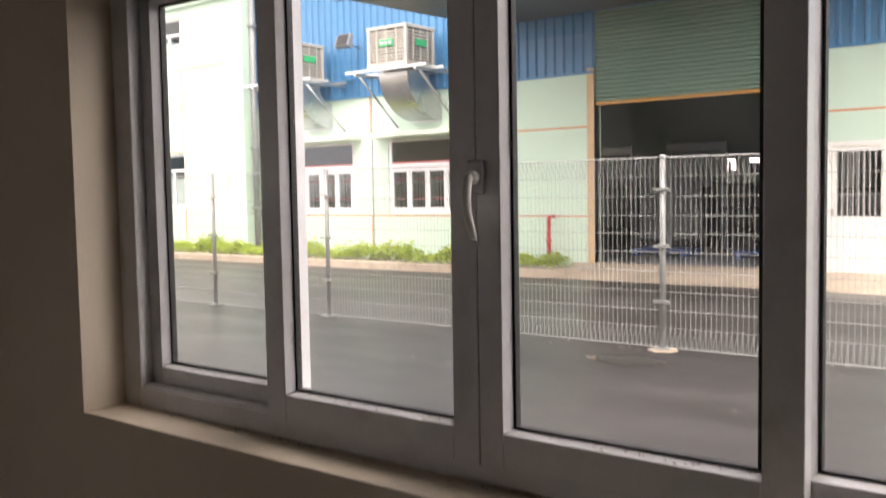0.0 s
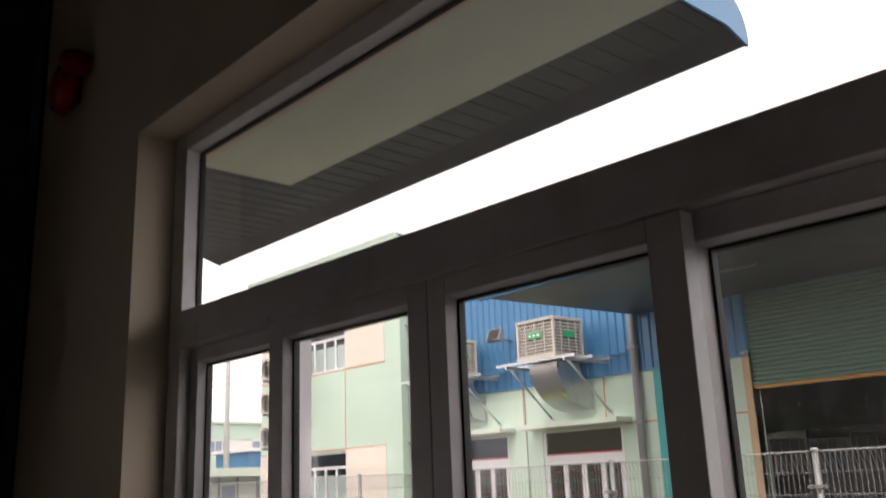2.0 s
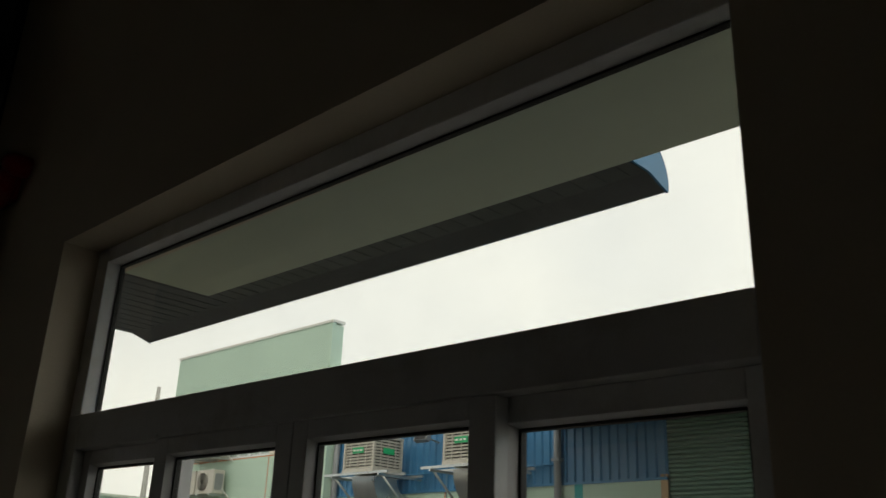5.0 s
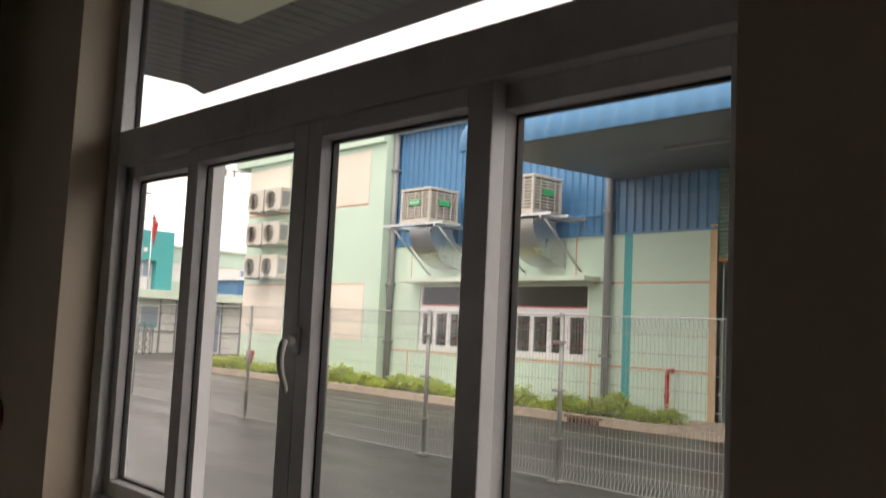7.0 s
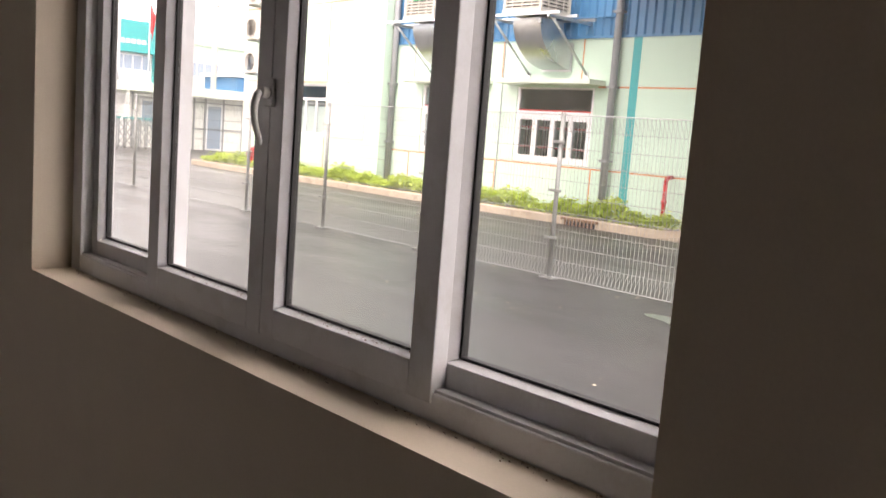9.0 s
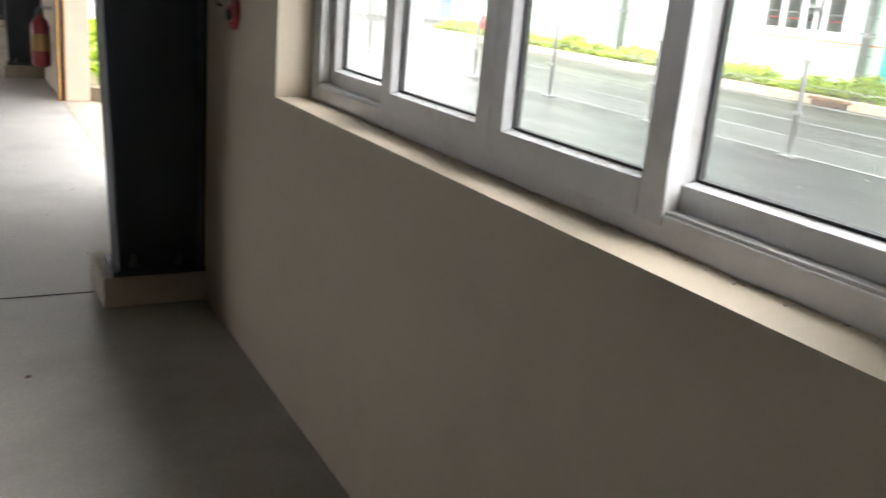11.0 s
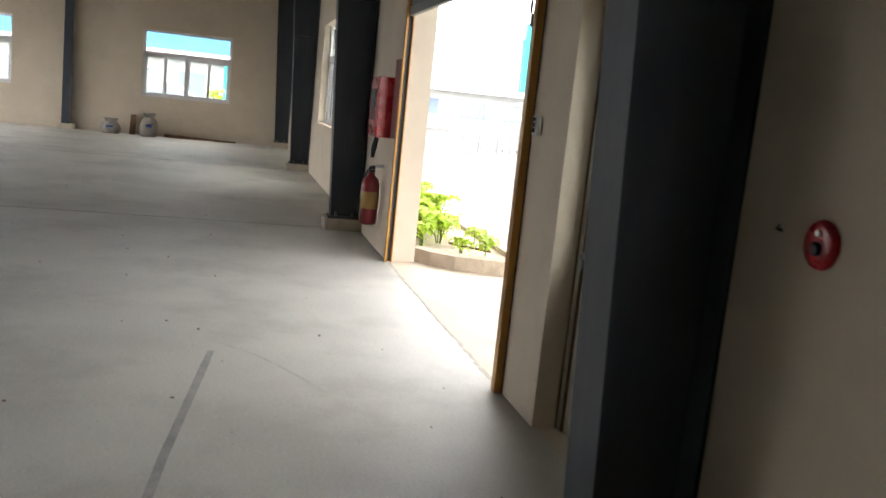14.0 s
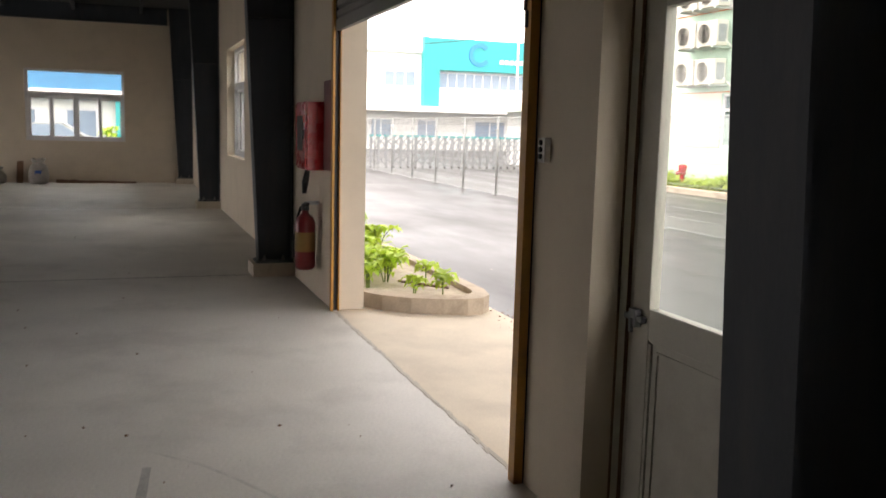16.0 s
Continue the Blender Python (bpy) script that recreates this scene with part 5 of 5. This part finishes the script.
part("lamp", lathe([(0.04, 0.0), (0.042, 0.05), (0.03, 0.085), (0.01, 0.095)], (-0.455, -0.001, 3.095), 20, turn_out), M_RED, sb)
sw = thing("push_button_box", (-2.79, 0, 1.45), "white shutter push-button box on the wall", "switch")
part("box", boxes((-2.825, -2.765, -0.03, -0.001, 1.395, 1.495), bev=0.005), M_WHITE, sw)
for z in (1.42, 1.447, 1.474):
    part("button", lathe([(0.011, 0), (0.011, 0.008), (0.007, 0.01)], (-2.795, -0.03, z), 14, turn_out), M_BLACK, sw)
hc = thing("hose_cabinet", (-7.45, 0, 1.43), "red steel fire hose cabinet on the wall", "fire cabinet")
part("body", boxes((-7.55, -7.07, -0.15, -0.001, 1.14, 1.72), bev=0.006), M_RED, hc)
part("door", boxes((-7.53, -7.09, -0.163, -0.151, 1.16, 1.70), bev=0.004), M_RED, hc)
part("window", boxes((-7.45, -7.19, -0.166, -0.1635, 1.3, 1.6)), M_DARK, hc)
part("handle", boxes((-7.15, -7.12, -0.183, -0.163, 1.4, 1.48), bev=0.004), M_BLACK, hc)
nt_ = thing("notice_board", (-6.98, 0, 1.45), "maroon fire instruction board on the wall", "sign")
part("board", boxes((-7.02, -6.74, -0.02, -0.001, 1.15, 1.89), bev=0.003), mat("maroon_board", (0.16, 0.03, 0.03), 0.5), nt_)
ex = thing("fire_extinguisher", (-7.290, -0.13, 0.26), "red fire extinguisher with yellow label on a wall hook", "extinguisher")
# darker copy of the red enamel, with the wall's shade in its colour
part("cylinder", lathe([(0.07, 0), (0.088, 0.02), (0.09, 0.05), (0.09, 0.40), (0.075, 0.455), (0.035, 0.49), (0.028, 0.52)], (-7.290, -0.12, 0.26), 28), mat("shaded_red_enamel", (0.15, 0.008, 0.011), 0.35, var=0.1, scale=10), ex)
part("label", lathe([(0.0905, 0.16), (0.0915, 0.161), (0.0915, 0.33), (0.0905, 0.331)], (-7.290, -0.12, 0.26), 28), M_LABEL, ex, "yellow printed label")
part("valve", boxes((-7.320, -7.260, -0.15, -0.09, 0.78, 0.84), bev=0.008), M_BLACK, ex)
part("lever", boxes((-7.270, -7.170, -0.135, -0.105, 0.84, 0.855), (-7.270, -7.190, -0.135, -0.105, 0.805, 0.817), bev=0.003), M_BLACK, ex)
bm = bmesh.new()
hp = [(-7.330, -0.12, 0.74), (-7.390, -0.14, 0.80), (-7.405, -0.17, 0.70), (-7.390, -0.2, 0.5), (-7.370, -0.205, 0.35)]
for a, b in zip(hp, hp[1:]):
    add_tube(bm, a, b, 0.012, seg=8)
part("hose", bm, M_BLACK, ex)
part("hook", boxes((-7.305, -7.275, -0.1, -0.001, 0.83, 0.86)), M_GALV, ex)
ex2 = thing("hanging_hose", (-7.3, -0.12, 1.0), "dark hose nozzle hanging beneath the cabinet", "hose")
bm = bmesh.new()
for p0, p1, r0, r1 in (((-7.3, -0.1, 1.13), (-7.3, -0.12, 1.02), 0.022, 0.03), ((-7.3, -0.12, 1.02), (-7.28, -0.13, 0.93), 0.03, 0.018)):
    add_tube(bm, p0, p1, r0, r1, seg=10)
part("nozzle", bm, M_BLACK, ex2)

# ---- floor details ----
jn = bmesh.new()
for x in (-1.075, -8.6, -16.0):
    ya = -0.43
    while ya > SOUTH + 0.3:
        yb = ya - 0.35
        add_box(jn, x - 0.006 + random.uniform(-0.0015, 0.0015), x + 0.006 + random.uniform(-0.001, 0.0025), yb, ya, 0.0005, 0.0018)
        ya = yb
solid("floor_joint", jn, M_JOINT, kind="structure")
bm = bmesh.new()
pts = [(-0.1, -1.81), (-0.6, -1.79), (-1.19, -1.75), (-2.0, -1.69), (-2.8, -1.61), (-3.3, -1.56), (-3.52, -1.54)]
for (xa, ya), (xb, yb) in zip(pts, pts[1:]):
    wa_, wb_ = 0.018 + random.uniform(0, 0.004), 0.018 + random.uniform(0, 0.004)
    bm.faces.new([bm.verts.new(q) for q in ((xa, ya - wa_, 0.0025), (xa, ya + wa_, 0.0025), (xb, yb + wb_, 0.0025), (xb, yb - wb_, 0.0025))])
solid("floor_smear", bm, M_SCRAPE, "long dark rubber smear on the concrete floor", "stain", kind="structure")
bm = bmesh.new()
pts = [(-3.72, -1.526), (-3.485, -1.307), (-3.28, -1.176), (-3.055, -1.057), (-2.86, -0.97)]
for (xa, ya), (xb, yb) in zip(pts, pts[1:]):
    bm.faces.new([bm.verts.new(q) for q in ((xa, ya - 0.011, 0.0022), (xa, ya + 0.011, 0.0022), (xb, yb + 0.011, 0.0022), (xb, yb - 0.011, 0.0022))])
solid("floor_smear", bm, mat("faint_floor_smear", (0.52, 0.505, 0.465), 0.6, var=0.2, scale=9), "faint curved scuff on the concrete floor", "stain", kind="structure")
# seam at the threshold and grit
bm = bmesh.new()
x = -6.6
while x < -2.95:
    add_box(bm, x, x + 0.07, 0.0 + random.uniform(-0.012, 0.008), 0.018 + random.uniform(0, 0.012), 0.0002, 0.002)
    x += 0.065
solid("threshold_seam", bm, mat("dirty_seam", (0.50, 0.46, 0.39), 0.9, var=0.2), kind="structure")
bm = bmesh.new()
rng = random.Random(5)
for i in range(130):
    x, y = rng.uniform(-12, 1.5), rng.uniform(-5, -0.1)
    s = rng.choice((0.004, 0.006, 0.01, 0.018))
    a = rng.uniform(0, 3.1)
    vs = []
    for q in range(5):
        t = a + q * 2 * math.pi / 5
        vs.append(bm.verts.new((x + s * math.cos(t) * rng.uniform(0.5, 1.4), y + s * math.sin(t) * rng.uniform(0.4, 0.8), 0.003)))
    top = bm.verts.new((x, y, 0.003 + s * 0.4))
    for q in range(5):
        bm.faces.new((vs[q], vs[(q + 1) % 5], top))
for i in range(160):
    x, y = rng.uniform(-6.5, -3.0), rng.gauss(1.35, 0.12)
    s = rng.choice((0.008, 0.014, 0.02))
    vs = [bm.verts.new((x + s * math.cos(q * 1.57 + i), y + s * math.sin(q * 1.57 + i) * 0.7, GZ + 0.004)) for q in range(4)]
    top = bm.verts.new((x, y, GZ + 0.004 + s * 0.5))
    for q in range(4):
        bm.faces.new((vs[q], vs[(q + 1) % 4], top))
solid("floor_grit", bm, M_BROWN, "scattered brown grit and chips on the floor", "debris", kind="stuff")
# dust and dead bits along the window sill and its rails
bm = bmesh.new()
for i in range(260):
    onrail = rng.random() < 0.5
    if onrail:
        x, y = rng.uniform(0.65, 2.05), rng.uniform(0.119, 0.138)
        z = 1.1005 + (y - 0.116) * 0.256
        if not (0.66 < x < 1.05 or 1.22 < x < 1.62):
            continue
    else:
        x, y, z = rng.uniform(0.03, 2.2), 0.116 - abs(rng.gauss(0, 0.012)), 1.001
    s = rng.choice((0.001, 0.0015, 0.002, 0.003))
    vs = [bm.verts.new((x + s * math.cos(q * 1.57 + i) * rng.uniform(0.6, 1.8), y + s * math.sin(q * 1.57 + i) * 0.8, z)) for q in range(4)]
    top = bm.verts.new((x, y, z + s * 0.7))
    for q in range(4):
        bm.faces.new((vs[q], vs[(q + 1) % 4], top))
solid("sill_dirt", bm, M_BROWN, "dark grit and dead insects along the window sill", "debris", kind="stuff")

# ---- sacks and rubbish by the end wall ----
def sack(x, y, r, h, material, label, seed):
    """A slumped woven sack with a gathered neck."""
    b = thing("sack", (x, y, 0), label, "sack", "sacks by the end wall")
    rr = random.Random(seed)
    ph = [rr.uniform(0, 6.28) for _ in range(4)]
    prof = [(0.82, 0), (1.0, 0.12), (1.04, 0.35), (0.95, 0.58), (0.72, 0.74), (0.50, 0.82), (0.62, 0.90), (0.78, 1.0)]
    for nm, lo, hi in (("body", 0, 6), ("neck", 5, 8)):
        bm = bmesh.new()
        rings = []
        for u, v in prof[lo:hi]:
            rings.append([bm.verts.new((x + r * u * (1 + 0.07 * math.sin(3 * a + ph[0] + 4 * v) + 0.05 * math.sin(7 * a + ph[1])) * math.cos(a),
                                        y + r * u * (1 + 0.08 * math.sin(2 * a + ph[2]) + 0.05 * math.sin(9 * a + ph[3] + 6 * v)) * math.sin(a),
                                        h * v + 0.012 * math.sin(5 * a + ph[1]) * v)) for a in [2 * math.pi * q / 22 for q in range(22)]])
        for p0, p1 in zip(rings, rings[1:]):
            for q in range(22):
                f = bm.faces.new((p0[q], p0[(q + 1) % 22], p1[(q + 1) % 22], p1[q]))
                f.smooth = True
        if lo == 0:
            bm.faces.new(rings[0][::-1])
        part(nm, bm, material, b)
    part("printed_patch", boxes((x + r * 0.98, x + r * 1.06, y - r * 0.3, y + r * 0.35, h * 0.42, h * 0.55)), M_BLUEP, b, "blue printed patch")


# base grey darkened for the backlit side, with random dirt over it
M_SACK = mat("backlit_dirty_sack", (0.36, 0.33, 0.30), 0.85, var=0.25, scale=9, bump=0.4, dirt=(0.16, 0.13, 0.11), dirt_amt=0.7, dirt_scale=5)
sack(END + 0.5, -3.52, 0.22, 0.58, M_SACK, "grey-white woven sack standing by the end wall", 4)
sack(END + 0.5, -4.45, 0.25, 0.38, M_SACK, "slumped white sack with a blue patch by the end wall", 9)
st = thing("timber_offcut", (END + 0.12, -3.95, 0), "brown timber board leaning by the sacks", "board")
part("board", prism([(END + 0.25, 0), (END + 0.29, 0), (END + 0.05, 0.5), (END + 0.01, 0.5)], "y", -4.02, -3.88), M_BROWN, st)
bm = bmesh.new()
for i in range(70):
    y = -3.2 + 1.7 * rng.random()
    h = 0.03 + 0.06 * rng.random() * (1 - (y + 3.2) / 1.9)
    x = END + 0.08 + 0.2 * rng.random()
    add_box(bm, x, x + 0.05, y, y + 0.16, 0.0, h)
solid("rubbish_strip", bm, M_BROWN, "low strip of brown sweepings against the wall", "debris", kind="stuff")


# ---- planter by the doorway ----
out_line = [(-23.2, WALL + 0.01), (-6.80, WALL + 0.01), (-6.60, 0.40), (-6.43, 0.60), (-6.33, 0.85), (-6.29, 1.05), (-6.32, 1.20), (-6.44, 1.30), (-6.7, 1.36), (-23.2, 1.36)]
inn_line = [(-23.2, WALL + 0.02), (-6.95, WALL + 0.02), (-6.74, 0.48), (-6.57, 0.66), (-6.47, 0.88), (-6.43, 1.04), (-6.46, 1.12), (-6.55, 1.19), (-6.75, 1.22), (-23.2, 1.22)]
bm = bmesh.new()
o0 = [bm.verts.new((x, y, -0.1)) for x, y in out_line]
o1 = [bm.verts.new((x, y, 0.13)) for x, y in out_line]
i1 = [bm.verts.new((x, y, 0.14)) for x, y in inn_line]
i0 = [bm.verts.new((x, y, 0.05)) for x, y in inn_line]
n = len(out_line)
for a, b in ((o0, o1), (o1, i1), (i1, i0)):
    for k in range(n):
        bm.faces.new((a[k], a[(k + 1) % n], b[(k + 1) % n], b[k]))
bmesh.ops.recalc_face_normals(bm, faces=bm.faces)
solid("planter_kerb", bm, M_KERB, kind="structure")
bm = bmesh.new()
bm.faces.new([bm.verts.new((x, y, 0.09)) for x, y in inn_line])
solid("planter_soil", bm, mat("sandy_soil", (0.48, 0.41, 0.31), 0.95, var=0.25, scale=9, bump=0.5, dirt=(0.26, 0.2, 0.14), dirt_amt=0.7, dirt_scale=3), kind="structure")


def leaf(bm, base, tip, width, droop, side):
    """A folded, pointed leaf of six faces."""
    b, t = Vector(base), Vector(tip)
    d = t - b
    sd_ = Vector(side).normalized() * width
    m1 = b + d * 0.35 + Vector((0, 0, droop * 0.2))
    m2 = b + d * 0.7 + Vector((0, 0, droop * 0.15))
    t = t - Vector((0, 0, droop))
    up = Vector((0, 0, width * 0.25))
    v = [bm.verts.new(q) for q in (b, m1, m2, t, m1 + sd_ + up, m2 + sd_ * 0.8 + up, m1 - sd_ + up, m2 - sd_ * 0.8 + up)]
    for f in ((0, 1, 4), (1, 2, 5, 4), (2, 3, 5), (0, 6, 1), (1, 6, 7, 2), (2, 7, 3)):
        bm.faces.new([v[j] for j in f])


def leafy_plant(at, h, spread, stems, seed, label):
    r = random.Random(seed)
    p = thing("leafy_plant", at, label, "plant", "plants in the planter")
    bs, bl = bmesh.new(), bmesh.new()
    for s in range(stems):
        a = r.uniform(0, 6.28)
        lean = r.uniform(0.1, 1.0) * spread
        top = Vector((at[0] + lean * math.cos(a), at[1] + lean * math.sin(a) * 0.7, at[2] + h * r.uniform(0.65, 1.0)))
        b0 = Vector((at[0] + 0.02 * math.cos(a), at[1] + 0.02 * math.sin(a), at[2]))
        mid = b0.lerp(top, 0.55) + Vector((0, 0, 0.06))
        add_tube(bs, b0, mid, 0.007, 0.005, seg=5, caps=False)
        add_tube(bs, mid, top, 0.005, 0.003, seg=5, caps=False)
        k = r.randint(5, 8)
        for j in range(k):
            t = 2 * math.pi * j / k + r.uniform(-0.3, 0.3)
            L_ = r.uniform(0.12, 0.22) * (0.6 + 0.5 * h)
            tip = top + Vector((L_ * math.cos(t), L_ * math.sin(t), r.uniform(-0.02, 0.05)))
            leaf(bl, top, tip, L_ * r.uniform(0.32, 0.46), L_ * r.uniform(0.15, 0.5), (-math.sin(t), math.cos(t), 0))
        for j in range(5):
            t = r.uniform(0, 6.28)
            q = b0.lerp(top, r.uniform(0.3, 0.95))
            L_ = r.uniform(0.1, 0.2) * (0.5 + h)
            leaf(bl, q, q + Vector((L_ * math.cos(t), L_ * math.sin(t), 0.03)), L_ * 0.25, L_ * 0.4, (-math.sin(t), math.cos(t), 0))
    part("stem", bs, M_STEM, p)
    part("foliage", bl, M_LEAF, p)
    return p


rp_ = random.Random(11)
for i, (x, y, h, sp, st_) in enumerate([(-7.16, 0.42, 0.27, 0.16, 4), (-7.42, 0.66, 0.34, 0.18, 5), (-7.32, 1.02, 0.30, 0.04, 1), (-7.7, 0.5, 0.38, 0.24, 7), (-7.95, 0.85, 0.34, 0.24, 6), (-8.5, 0.6, 0.38, 0.26, 8),
                                        (-8.9, 0.95, 0.45, 0.26, 9), (-9.4, 0.7, 0.5, 0.28, 9), (-10.0, 0.9, 0.5, 0.28, 9), (-10.6, 0.7, 0.5, 0.28, 9), (-11.3, 0.9, 0.5, 0.28, 9), (-12.0, 0.8, 0.5, 0.28, 9)]):
    leafy_plant((x, y, 0.09), h * 0.78, sp, st_, 20 + i, "bright green broad-leaved shrub in the planter")
for i, (x, y, h) in enumerate([(-6.80, 0.74, 0.16), (-6.62, 0.95, 0.20)]):
    leafy_plant((x, y, 0.09), h, 0.05, 2, 60 + i, "small bright green seedling by the kerb")
leafy_plant((-28.0, -2.05, -0.02), 1.35, 0.3, 12, 77, "yellow-green shrub outside the end window")
rb_ = thing("reinforcement_bar", (-6.95, 0.9, 0.1), "rusty steel rod lying in the planter", "rod")
part("rod", tube((-7.3, 0.75, 0.12), (-6.65, 1.0, 0.16), 0.012, seg=8), M_BROWN, rb_)

# ---- low hedge strip along the opposite wall ----
rh = random.Random(3)
bm_v, bm_f = [], []
for i in range(12500):
    x = rh.uniform(-23.0, -5.95)
    env = 0.28 + 0.09 * math.sin(x * 2.3) + 0.07 * math.sin(x * 5.1 + 1) + 0.05 * math.sin(x * 11.0)
    y = 12.48 + 0.62 * rh.random()
    hgt = env * (1 - 0.5 * abs((y - 12.75) / 0.4) ** 2)
    z = 0.10 + max(0.03, hgt) * (rh.random() ** 0.45) + (0.12 if rh.random() < 0.03 else 0)
    a = rh.uniform(0, 6.28)
    L_ = rh.uniform(0.08, 0.17)
    w_ = L_ * rh.uniform(0.24, 0.40)
    el = rh.uniform(-0.5, 0.7)
    d = Vector((math.cos(a) * math.cos(el), math.sin(a) * math.cos(el), math.sin(el))) * L_
    s = Vector((-math.sin(a), math.cos(a), rh.uniform(-0.3, 0.3))) * w_
    b = Vector((x, y, z))
    k = len(bm_v)
    bm_v += [b, b + d * 0.45 + s, b + d - Vector((0, 0, L_ * 0.2)), b + d * 0.45 - s]
    bm_f += [(k, k + 1, k + 2), (k, k + 2, k + 3)]
me = bpy.data.meshes.new("hedge_strip")
me.from_pydata([tuple(v) for v in bm_v], [], bm_f)
me.materials.append(M_LEAF2)
tagged(new("hedge_strip", me), "low bright green ground-cover hedge along the wall", "hedge", kind="stuff")

# ---- pale bits of litter and gravel on the yard ----
rg = random.Random(17)
bm = bmesh.new()
for i in range(170):
    x, y = rg.uniform(-9, 3.5), (rg.uniform(0.8, 6.6) if i % 3 else rg.gauss(6.75, 0.1))
    s = rg.choice((0.006, 0.008, 0.011, 0.016))
    a = rg.uniform(0, 3.1)
    vs = [bm.verts.new((x + s * rg.uniform(0.6, 1.5) * math.cos(a + q * 1.2566), y + s * rg.uniform(0.5, 1.0) * math.sin(a + q * 1.2566), GZ + 0.002)) for q in range(5)]
    top = bm.verts.new((x, y, GZ + 0.002 + s * 0.5))
    for q in range(5):
        bm.faces.new((vs[q], vs[(q + 1) % 5], top))
solid("yard_gravel", bm, M_APRON, "pale scattered gravel and litter on the asphalt", "gravel", kind="stuff")
